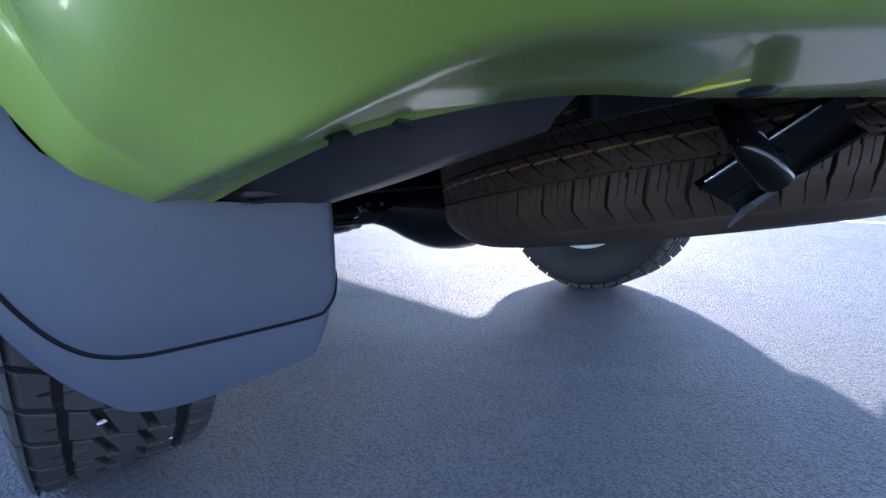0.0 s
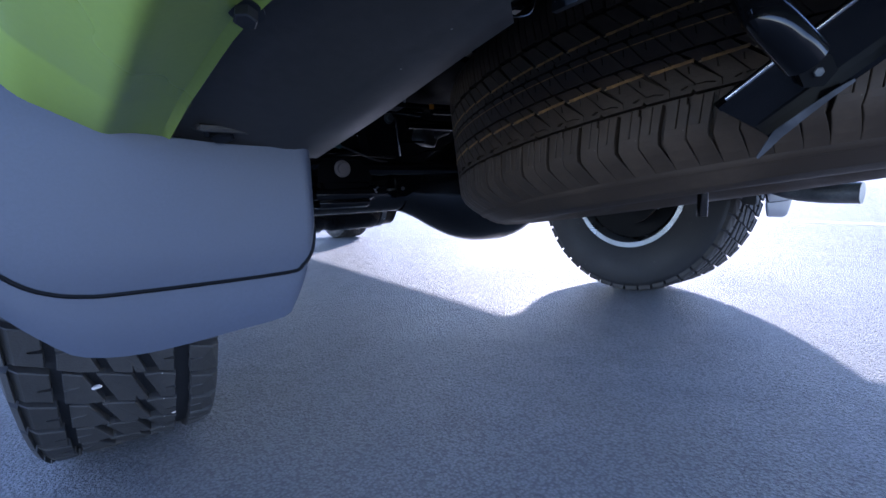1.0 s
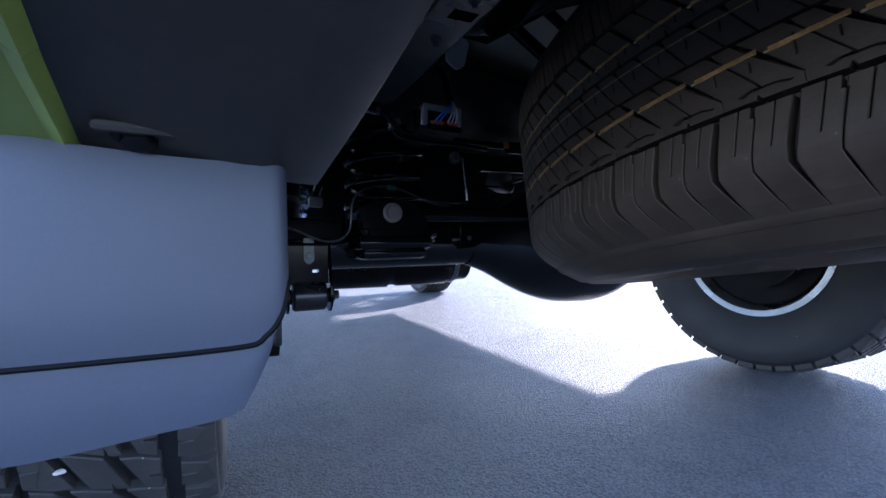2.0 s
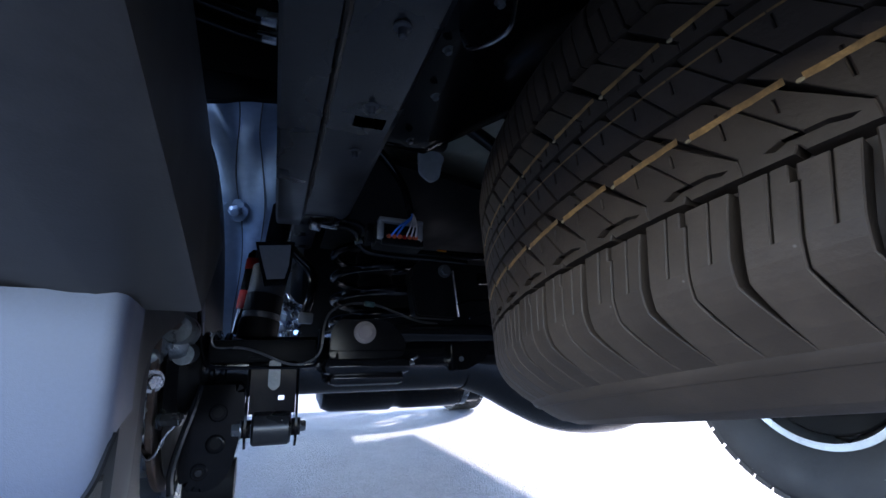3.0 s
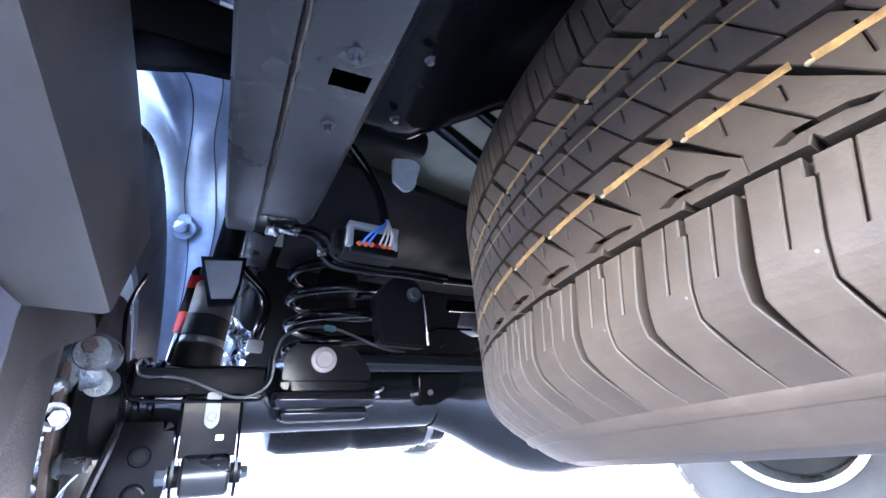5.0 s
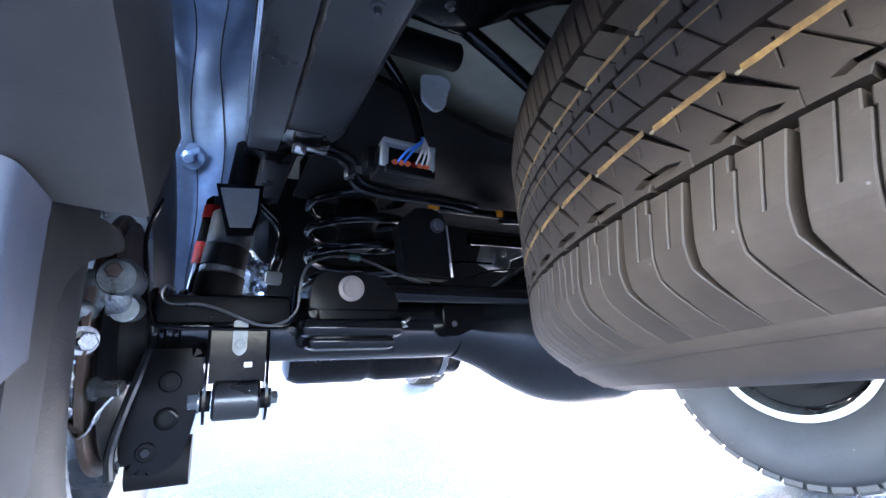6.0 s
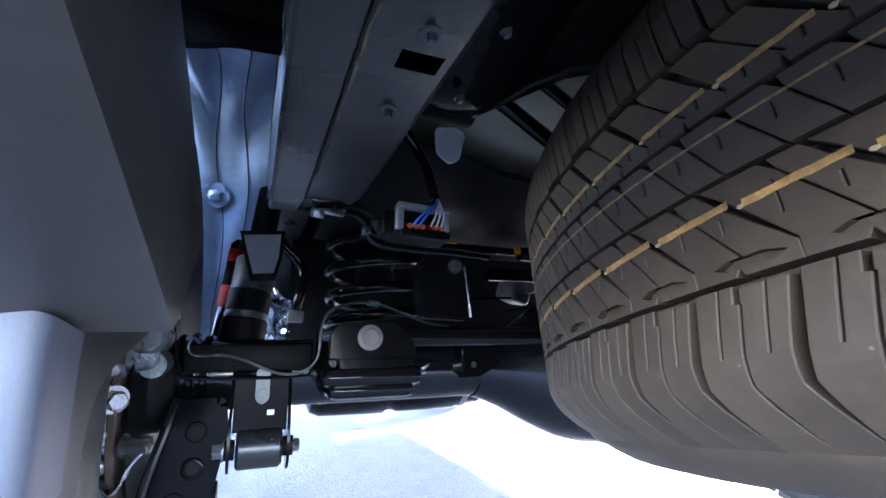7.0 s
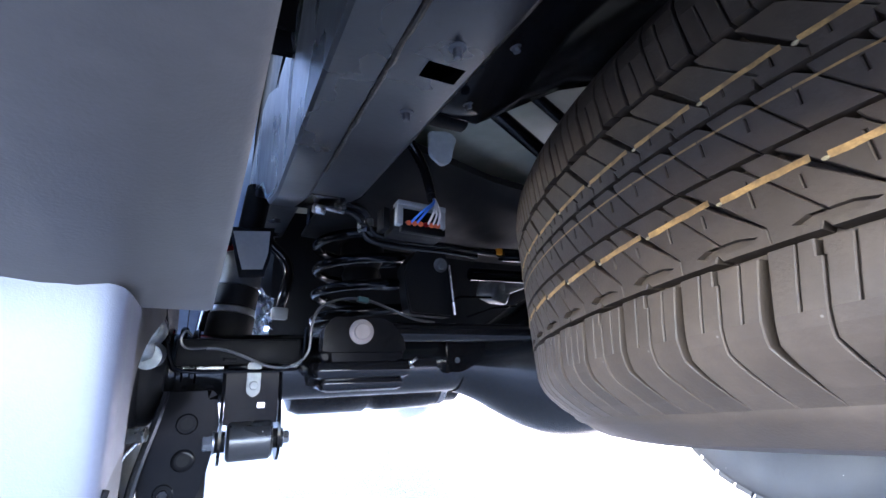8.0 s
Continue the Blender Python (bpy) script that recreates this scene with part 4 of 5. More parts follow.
def wheel_house(side):
    """The arched liner over a rear wheel, with sealer lines and a fixing."""
    s = side
    bm = bmesh.new()
    rad = 0.450 if s < 0 else 0.470

    def skin(x, k, d=0.0):
        q = radians(-4 + 188 * k / 26) if x > 0.665 or s > 0 else radians(-4 + 156 * k / 26 - max(0.0, 0.60 - x) * 60 * k / 26)
        dent = 0.004 * math.sin(k * 1.7) + 0.003 * math.sin(80 * x + k * 0.9) + 0.006 * math.exp(-((x - 0.645) / 0.012) ** 2)
        lift = 0.10 * max(0.0, (x - 0.68) / 0.22) if s < 0 else 0.0
        return (s * x, 0.03 + (rad + dent - d) * math.cos(q), 0.40 + (rad + dent + lift - d) * math.sin(q))
    xs = (0.556, 0.57, 0.58, 0.59, 0.60, 0.61, 0.62, 0.632, 0.64, 0.65, 0.66, 0.68, 0.72, 0.80, 0.885 if s < 0 else 0.93)
    add_sheet(bm, [[skin(x, k / 2) for x in xs] for k in range(53)], 0.004)
    ob = part("wheel_house", bm, M_FOIL, suv, "pale blue-grey coated wheel arch liner", 60)
    dark_inside(ob, lambda c, n: n.y * (c.y - 0.03) + n.z * (c.z - 0.40) > 0)
    for x0, wob in ((0.596, 0.006), (0.642, 0.007)):
        bm = bmesh.new()
        add_tube(bm, [skin(x0 + wob * math.sin(k * 0.3 + x0 * 40), 1 + k * 0.4, 0.0048) for k in range(62)], 0.0011, 6)
        part("sealer_line", bm, M_SEAL, ob)
    bm = bmesh.new()
    m = along((s * 0.652, 0.333, 0.732), (0, -0.67, -0.74))
    rings = add_lathe(bm, [(0.032, -0.002), (0.026, 0.004), (0.015, 0.003), (0.012, 0.006), (0.009, 0.010), (0.0001, 0.011)], 20, m)
    rng = random.Random(5)
    for ring in rings[:3]:
        for v in ring:
            v.co += Vector((rng.uniform(-1, 1), rng.uniform(-1, 1), rng.uniform(-1, 1))) * 0.0025
    part("fixing", bm, M_FOIL, ob)
    return ob


wheel_house(-1)
wheel_house(1)

# inner quarter panels behind the wheels
for s in (-1, 1):
    bm = bmesh.new()
    add_sheet(bm, [[(s * 0.775, y, z) for z in (0.64, 0.75, 0.9)] for y in (-0.86, -0.7, -0.43)], 0.006)
    part("quarter_panel", bm, M_MATT, suv)
    if s < 0:
        continue
    bm = bmesh.new()
    add_sheet(bm, [[(s * x, -0.405 - 0.06 * math.sin((x - 0.58) * 9), z) for z in (0.58, 0.66, 0.74)] for x in (0.58, 0.66, 0.74, 0.82, 0.87)], 0.005)
    part("arch_edge", bm, M_MATT, suv)

# dark canister and pipe ends between the liner and the rail
bm = bmesh.new()
add_box(bm, (-0.69, -0.385, 0.715), (0.22, 0.07, 0.06), (0, 0, 0), 0.02)
can = part("vapour_canister", bm, M_MATT, suv, "dull black canister above the liner", 40)
for y, z in ((-0.415, 0.662), (-0.392, 0.663)):
    bm = bmesh.new()
    add_tube(bm, [(-0.640, y - 0.004, z + 0.008), (-0.588, y, z), (-0.574, y, z - 0.001)], 0.0062, 14)
    tube = part("pipe_end", bm, M_BLACK, can)
    bm = bmesh.new()
    add_tube(bm, [(-0.578, y, z), (-0.563, y, z - 0.001)], 0.0066, 14)
    part("ferrule", bm, M_STEEL, tube, "bright metal ferrule")

# arched olive body side over the cavity, with two bright clips below it
bm = bmesh.new()
ARCH = bent([(-0.660, -0.470, 0.690), (-0.632, -0.471, 0.690), (-0.610, -0.469, 0.690), (-0.591, -0.460, 0.690), (-0.579, -0.446, 0.692), (-0.568, -0.415, 0.697), (-0.560, -0.380, 0.703)], 4)
add_sheet(bm, [[p, p + Vector((0.001, -0.012, -0.004)), p + Vector((0.002, -0.035, 0.001)), p + Vector((0.003, -0.07, 0.012)), p + Vector((0.004, -0.12, 0.022)), p + Vector((0.004, -0.30, 0.024))] for p in ARCH], 0.003)
part("body_side", bm, M_OLIVE, suv, "olive-grey arched inner body side", 50)
for pts in ([(-0.628, -0.452, 0.684), (-0.617, -0.447, 0.686), (-0.608, -0.436, 0.688)], [(-0.588, -0.430, 0.684), (-0.581, -0.419, 0.686), (-0.574, -0.408, 0.688)]):
    bm = bmesh.new()
    add_sheet(bm, [[Vector(p), Vector(p) + Vector((0.004, 0.004, 0.001))] for p in bent(pts, 4)], 0.001)
    part("bright_clip", bm, M_STEEL, suv, "small bright sheet clip")

# crossmember over the spare wheel
bm = bmesh.new()
rows = []
for y, dz in ((-0.43, 0.0), (-0.437, -0.004), (-0.45, 0.0), (-0.50, 0.012), (-0.55, 0.010), (-0.572, 0.012), (-0.580, 0.018), (-0.584, 0.034)):
    rows.append([(x, y, z + dz) for x, z in ((-0.487, 0.562), (-0.475, 0.561), (-0.45, 0.559), (-0.42, 0.577), (-0.38, 0.601), (-0.32, 0.624), (-0.1, 0.65), (0.1, 0.65), (0.30, 0.622), (0.40, 0.574), (0.487, 0.56))])
add_sheet(bm, rows, 0.004)
cross = part("crossmember", bm, M_LINK, suv, "black pressed-steel crossmember above the spare wheel", 50)
bm = bmesh.new()
add_sheet(bm, [[(x, -0.4305 + 0.002 * k, z + 0.06 * k) for x, z in ((-0.487, 0.564), (-0.45, 0.561), (-0.38, 0.603), (-0.32, 0.626), (0.0, 0.652), (0.30, 0.624), (0.487, 0.562))] for k in range(3)], 0.003)
part("front_flange", bm, M_BLACK, cross)
for p in ((-0.470, -0.545, 0.5665), (-0.462, -0.50, 0.566), (-0.466, -0.455, 0.556), (-0.458, -0.585, 0.567)):
    bolt(cross, p, (0.3, 0, -1), 0.0021, 0.003, M_CAST, True, "rivet")
# wire loop that hangs from the crossmember
bm = bmesh.new()
loop = [(-0.466, -0.552, 0.578), (-0.465, -0.556, 0.566), (-0.467, -0.566, 0.553), (-0.467, -0.580, 0.5435), (-0.464, -0.590, 0.5405), (-0.460, -0.597, 0.5430), (-0.458, -0.600, 0.556)]
add_tube(bm, bent(loop, 5), 0.0011, 8)
part("wire_loop", bm, M_STEEL, cross, "bright bent wire loop")

# white plug with coloured wires and a ring of tape
bm = bmesh.new()
PLUG = along((-0.468, -0.649, 0.5445), (0.1, -0.55, 0.10)) @ Matrix.Scale(0.66, 4)
add_box(bm, (0, 0, 0.018), (0.026, 0.018, 0.034), (0, 0, 0), 0.003)
for v in bm.verts:
    v.co = PLUG @ v.co
plug = part("wiring_plug", bm, M_WHITE, suv, "white plastic wiring plug")
bm = bmesh.new()
add_box(bm, (0.001, 0.010, 0.02), (0.012, 0.006, 0.028), (0, 0, 0), 0.002)
for v in bm.verts:
    v.co = PLUG @ v.co
part("latch", bm, M_WHITE, plug)
for k in (-1, 0, 1):
    bm = bmesh.new()
    add_tube(bm, [PLUG @ Vector((k * 0.008, 0, -0.006)), PLUG @ Vector((k * 0.008, 0, 0.004))], 0.0032, 12)
    part("wire_seal", bm, M_WHITE, plug)
for name, mm, pts in (("wire", M_GREENW, [(-0.008, 0, -0.004), (-0.011, 0.002, -0.012), (-0.004, 0.004, -0.019), (0.005, 0.003, -0.014), (0.008, 0, -0.004)]),
                      ("wire", M_RED, [(0.0, 0, -0.004), (-0.001, 0.001, -0.01), (-0.004, 0.003, -0.017)]),
                      ("wire", M_BLUEW, [(-0.009, 0.003, -0.002), (-0.009, 0.004, -0.009), (-0.006, 0.005, -0.016)]),
                      ("tape", M_YELLOW, [(-0.012, 0.003, -0.014), (-0.010, 0.006, -0.021), (-0.003, 0.007, -0.023), (0.003, 0.005, -0.019)])):
    bm = bmesh.new()
    add_tube(bm, bent([PLUG @ Vector(p) for p in pts], 5), 0.0011 if name == "wire" else 0.0014, 8)
    part(name, bm, mm, plug)
bm = bmesh.new()
add_tube(bm, bent([PLUG @ Vector(p) for p in ((-0.006, 0.004, -0.018), (-0.010, 0.007, -0.028), (-0.012, 0.014, -0.040), (-0.004, 0.03, -0.05))], 5), 0.003, 10)
part("harness", bm, M_MATT, plug)

# spring tower and dark pressings above the axle
bm = bmesh.new()
add_sheet(bm, [[(-0.556, y, z), (-0.53, y, z - 0.004), (-0.505, y, z - 0.004), (-0.487, y, z), (-0.480, y, z + 0.03)] for y, z in ((-0.30, 0.548), (-0.27, 0.551), (-0.20, 0.567), (-0.12, 0.61), (0.02, 0.65), (0.2, 0.66))], 0.004)
tower = part("spring_tower", bm, M_BLACK, suv, "black welded spring tower", 40)
bm = bmesh.new()
add_lathe(bm, [(0.085, 0.605), (0.088, 0.61), (0.088, 0.64), (0.075, 0.655), (0.0001, 0.655)], 32, Matrix.Translation((-0.392, 0.03, 0)))
part("spring_cup", bm, M_BLACK, tower)
# coil spring with its bump stop
bm = bmesh.new()
coil = []
for k in range(150):
    a = k / 149 * 2 * math.pi * 4.6 + 2.2
    coil.append((-0.392 + 0.070 * math.cos(a), 0.03 + 0.070 * math.sin(a), 0.455 + 0.175 * k / 149))
add_tube(bm, coil, 0.0075, 10)
spring = part("coil_spring", bm, M_BLACK, suv, "gloss black coil spring", 60)
bm = bmesh.new()
add_lathe(bm, [(0.018, 0.51), (0.028, 0.515), (0.031, 0.53), (0.027, 0.54), (0.034, 0.555), (0.034, 0.575), (0.028, 0.585), (0.036, 0.60), (0.036, 0.64)], 24, Matrix.Translation((-0.392, 0.03, 0)))
part("bump_stop", bm, M_MATT, spring)

# bright clip and the two brake pipes
bm = bmesh.new()
add_box(bm, (-0.5080, -0.270, 0.5390), (0.026, 0.012, 0.004), (18, 4, 8), 0.001)
add_box(bm, (-0.5170, -0.271, 0.5370), (0.010, 0.012, 0.008), (18, 4, 8), 0.0015)
add_box(bm, (-0.4970, -0.266, 0.5430), (0.008, 0.010, 0.003), (25, -20, 8), 0.001)
part("pipe_clip", bm, M_ZINC, suv, "bright zinc pipe clip")
PIPE = [(-0.5130, -0.25, 0.5485), (-0.4910, -0.236, 0.5505), (-0.4770, -0.229, 0.5515), (-0.4670, -0.223, 0.5475), (-0.4630, -0.220, 0.5385), (-0.4590, -0.219, 0.5305), (-0.4490, -0.219, 0.5250), (-0.4210, -0.219, 0.5225), (-0.3710, -0.219, 0.5220), (-0.3210, -0.21, 0.5215)]
for k, off in enumerate(((0, 0, 0), (0.0085, 0.004, 0.0075))):
    bm = bmesh.new()
    add_tube(bm, bent([Vector(p) + Vector(off) for p in PIPE], 5), 0.0034, 10)
    pipe = part("brake_pipe", bm, M_BLACK, suv, "black coated brake pipe")
    bm = bmesh.new()
    q = Vector(PIPE[4]) + Vector(off)
    add_lathe(bm, [(0.0048, -0.004), (0.0052, -0.003), (0.0052, 0.003), (0.0048, 0.004)], 6, along(q, (0.15, 0.1, -1)))
    part("union_nut", bm, M_ZINC, pipe)

# sensor plug with its wires
conn = None
bm = bmesh.new()
add_box(bm, (-0.4355, -0.298, 0.5230), (0.050, 0.026, 0.022), (-6, 3, 0), 0.002)
add_box(bm, (-0.4355, -0.313, 0.5155), (0.040, 0.006, 0.008), (-6, 3, 0), 0.001)
conn = part("sensor_plug", bm, M_MATT, suv, "black and grey wiring plug with coloured wires")
for k in range(5):
    bm = bmesh.new()
    add_box(bm, (-0.4655, -0.306 + 0.004 * k, 0.5255), (0.006, 0.002, 0.020), (-6, 3, 0), 0.0005)
    part("grip_fin", bm, M_MATT, conn)
bm = bmesh.new()
add_box(bm, (-0.4355, -0.309, 0.5370), (0.046, 0.014, 0.005), (-6, 3, 0), 0.0012)
add_box(bm, (-0.4565, -0.310, 0.5275), (0.006, 0.012, 0.020), (-6, 3, 0), 0.0012)
add_box(bm, (-0.4155, -0.310, 0.5265), (0.005, 0.012, 0.018), (-6, 3, 0), 0.0012)
part("latch", bm, M_GREY, conn, "grey plastic latch")
for k in range(6):
    bm = bmesh.new()
    x = -0.4485 + 0.0055 * k
    add_tube(bm, [(x, -0.3125, 0.5210), (x, -0.3165, 0.5205)], 0.0023, 10)
    part("seal", bm, M_RED if k == 3 else M_SEALRED, conn)
for x, mm in ((-0.4465, M_BLUEW), (-0.4410, M_BLUEW), (-0.4305, M_WHITE), (-0.4255, M_WHITE), (-0.4210, M_WHITE)):
    bm = bmesh.new()
    add_tube(bm, bent([(x, -0.3155, 0.521), (x * 0.7 - 0.423 * 0.3, -0.3225, 0.5295), (-0.424 + (x + 0.431) * 0.12, -0.318, 0.5415), (-0.4245, -0.312, 0.5495)], 5), 0.0010, 6)
    part("wire", bm, mm, conn)
bm = bmesh.new()
HARN = bent([(-0.4245, -0.312, 0.5455), (-0.4265, -0.310, 0.5585), (-0.4320, -0.310, 0.5765), (-0.4440, -0.312, 0.5945), (-0.4610, -0.318, 0.6105), (-0.4910, -0.33, 0.6325)], 8)
add_tube(bm, HARN, [0.0042 + 0.0006 * (k % 2) for k in range(len(HARN))], 10)
part("harness", bm, M_BLACK, conn)

# lateral rod, its bracket and the pivot bolt
bm = bmesh.new()
add_slab(bm, round_poly([(-0.484, 0.402), (-0.482, 0.440), (-0.472, 0.452), (-0.408, 0.451), (-0.386, 0.428), (-0.384, 0.402)], 0.012, 6), "y", -0.147, 0.10, 0.010)
pan = part("rod_bracket", bm, M_BLACK, suv, "gloss black pressed bracket on the axle", 40)
bm = bmesh.new()
add_box(bm, (-0.434, -0.085, 0.3925), (0.114, 0.132, 0.022), (0, 0, 0), 0.010)
add_box(bm, (-0.434, -0.085, 0.378), (0.098, 0.117, 0.020), (0, 0, 0), 0.009)
part("lower_tray", bm, M_BLACK, pan)
bm = bmesh.new()
add_lathe(bm, [(0.0001, 0.0), (0.0142, 0.0), (0.0142, 0.0018), (0.0124, 0.0026), (0.0098, 0.0026), (0.0098, 0.0062), (0.0086, 0.0072), (0.0001, 0.0066)], 28, along((-0.440, -0.1475, 0.435), (0, -1, 0)))
part("pivot_bolt", bm, M_PINK, pan, "pale flanged pivot bolt")
bm = bmesh.new()
add_tube(bm, [(-0.40, -0.105, 0.437), (-0.20, -0.10, 0.437), (0.10, -0.10, 0.440), (0.50, -0.10, 0.470)], 0.0125, 16)
part("lateral_rod", bm, M_BLACK, suv, "gloss black lateral rod")
bm = bmesh.new()
add_box(bm, (-0.368, -0.128, 0.4015), (0.012, 0.006, 0.004), (0, -38, 0), 0.001)
add_box(bm, (-0.378, -0.126, 0.394), (0.018, 0.02, 0.004), (0, -8, 0), 0.001)
part("bracket_tab", bm, M_ZINC, pan)

# gusset plate on the axle
bm = bmesh.new()
add_slab(bm, round_poly([(-0.290, 0.425), (-0.222, 0.425), (-0.225, 0.400), (-0.262, 0.383), (-0.288, 0.380)], 0.006, 3), "y", -0.062, 0.03, 0.002)
gusset = part("gusset_plate", bm, M_BLACK, suv, "black gusset plate welded to the axle")
bm = bmesh.new()
add_lathe(bm, [(0.0001, 0.0), (0.0042, 0.0), (0.0042, 0.0012), (0.0001, 0.0012)], 14, along((-0.272, -0.0622, 0.399), (0, -1, 0)))
part("hole", bm, M_SEAL, gusset)

# hanger bracket with rubber bush
bm = bmesh.new()
Y = -0.078
for u0, u1, v0, v1 in ((-0.576, -0.519, 0.3565, 0.398), (-0.576, -0.519, 0.334, 0.3505), (-0.576, -0.561, 0.3505, 0.3565), (-0.533, -0.519, 0.3505, 0.3565)):
    add_slab(bm, [(u0, v0), (u1, v0), (u1, v1), (u0, v1)], "y", Y, 0.004)
add_slab(bm, [(-0.564, 0.349), (-0.5405, 0.349), (-0.5405, 0.358), (-0.564, 0.358)], "y", Y + 0.010, 0.003)
add_box(bm, (-0.5475, -0.05, 0.397), (0.057, 0.06, 0.006), (0, 0, 0), 0.002)
for x in (-0.578, -0.517):
    add_slab(bm, round_poly([(-0.078, 0.398), (-0.02, 0.398), (-0.03, 0.33), (-0.055, 0.295), (-0.075, 0.290), (-0.095, 0.305), (-0.092, 0.335)], 0.008, 3), "x", x - 0.0015, 0.003)
hanger = part("hanger_bracket", bm, M_LINK, suv, "gloss black hanger bracket below the axle", 35)
bm = bmesh.new()
add_tube(bm, [(-0.571, -0.073, 0.316), (-0.568, -0.073, 0.316), (-0.526, -0.073, 0.316), (-0.523, -0.073, 0.316)], [0.0185, 0.0215, 0.0215, 0.0185], 28)
part("bush", bm, M_FRAME, hanger, "black steel-sleeved rubber bush")
bm = bmesh.new()
add_tube(bm, [(-0.583, -0.073, 0.316), (-0.572, -0.073, 0.316)], 0.011, 16)
part("spacer", bm, M_MATT, hanger)
bm = bmesh.new()
add_tube(bm, [(-0.522, -0.073, 0.316), (-0.511, -0.073, 0.316)], 0.011, 16)
part("spacer", bm, M_MATT, hanger)
bolt(hanger, (-0.5825, -0.073, 0.316), (-1, 0, 0), 0.0085, 0.011, M_ZINC)
bolt(hanger, (-0.5125, -0.073, 0.316), (1, 0, 0), 0.0075, 0.008, M_ZINC)
bm = bmesh.new()
add_slab(bm, round_poly([(-0.5545, 0.402), (-0.5395, 0.402), (-0.5395, 0.368), (-0.547, 0.362), (-0.5545, 0.368)], 0.004, 3), "y", -0.0815, 0.003, 0.0006)
part("zinc_tab", bm, M_TABZ, hanger, "zinc-plated tab")
bolt(hanger, (-0.547, -0.0815, 0.376), (0, -1, 0), 0.0052, 0.005, M_TABZ)

# link bracket with holes
bm = bmesh.new()
add_slab(bm, round_poly([(-0.640, 0.372), (-0.584, 0.372), (-0.579, 0.335), (-0.590, 0.278), (-0.597, 0.260), (-0.608, 0.250), (-0.630, 0.244), (-0.646, 0.254), (-0.652, 0.272), (-0.646, 0.32)], 0.010, 4), "y", -0.075, 0.085, 0.009)
link = part("link_bracket", bm, M_LINK, suv, "gloss black pressed link bracket with holes", 40)
bm = bmesh.new()
add_tube(bm, bent([(-0.634, -0.072, 0.372), (-0.639, -0.080, 0.345), (-0.648, -0.086, 0.31), (-0.655, -0.088, 0.275), (-0.653, -0.088, 0.25)], 5), 0.0045, 8)
part("rolled_edge", bm, M_AXLE, link)
for x, z, r in ((-0.611, 0.338, 0.0095), (-0.6115, 0.301, 0.0100), (-0.627, 0.270, 0.0085)):
    bm = bmesh.new()
    add_lathe(bm, [(r * 0.62, -0.004), (r * 0.72, 0.0016), (r, 0.0016), (r * 1.15, 0.0004)], 22, along((x, -0.0752, z), (0, -1, 0)))
    part("raised_ring", bm, M_LINK, link)
    bm = bmesh.new()
    add_lathe(bm, [(0.0001, 0), (r * 0.64, 0), (r * 0.64, 0.0008), (0.0001, 0.0008)], 18, along((x, -0.0752, z), (0, -1, 0)))
    part("hole", bm, M_MATT, link)
bolt(link, (-0.627, -0.0765, 0.270), (0, -1, 0), 0.0050, 0.003, M_BLACK, False)
bm = bmesh.new()
add_tube(bm, [(-0.647, -0.03, 0.250), (-0.588, -0.03, 0.250)], 0.026, 24)
part("link_eye", bm, M_MATT, link)

# brake line across the axle
bm = bmesh.new()
LINE = [(-0.6130, -0.103, 0.4305), (-0.6200, -0.101, 0.4365), (-0.6240, -0.10, 0.4275), (-0.6170, -0.10, 0.4185), (-0.5910, -0.10, 0.4180), (-0.5690, -0.10, 0.4125), (-0.5330, -0.10, 0.3975), (-0.5090, -0.10, 0.3975), (-0.4910, -0.10, 0.4125), (-0.4870, -0.10, 0.4475), (-0.4770, -0.10, 0.4675), (-0.4490, -0.10, 0.4775), (-0.4190, -0.10, 0.4765), (-0.3860, -0.10, 0.4655), (-0.3560, -0.10, 0.4545), (-0.3210, -0.09, 0.4505)]
add_tube(bm, bent(LINE, 6), 0.0016, 8)
bl = part("brake_line", bm, M_GREYLINE, suv, "thin grey coated brake line")
bm = bmesh.new()
add_box(bm, (-0.4260, -0.101, 0.4770), (0.014, 0.008, 0.007), (0, 8, 0), 0.0015)
part("clip", bm, M_TEAL, bl, "dark green line clip")
bm = bmesh.new()
add_tube(bm, bent([(-0.6330, -0.083, 0.5325), (-0.6450, -0.083, 0.4925), (-0.6410, -0.083, 0.4425), (-0.6330, -0.083, 0.4045), (-0.6210, -0.083, 0.3945), (-0.5610, -0.083, 0.3925), (-0.5110, -0.083, 0.3925), (-0.4950, -0.083, 0.3985), (-0.4910, -0.083, 0.4425)], 6), 0.0022, 8)
part("brake_line", bm, M_BLACK, suv, "black brake line bent round the axle")
bm = bmesh.new()
add_box(bm, (-0.5620, -0.068, 0.4140), (0.135, 0.012, 0.030), (0, 0, 0), 0.003)
add_box(bm, (-0.5740, -0.076, 0.4055), (0.014, 0.006, 0.004), (0, 0, 12), 0.001)
part("line_bracket", bm, M_MATT, suv, "dull black bracket along the axle")

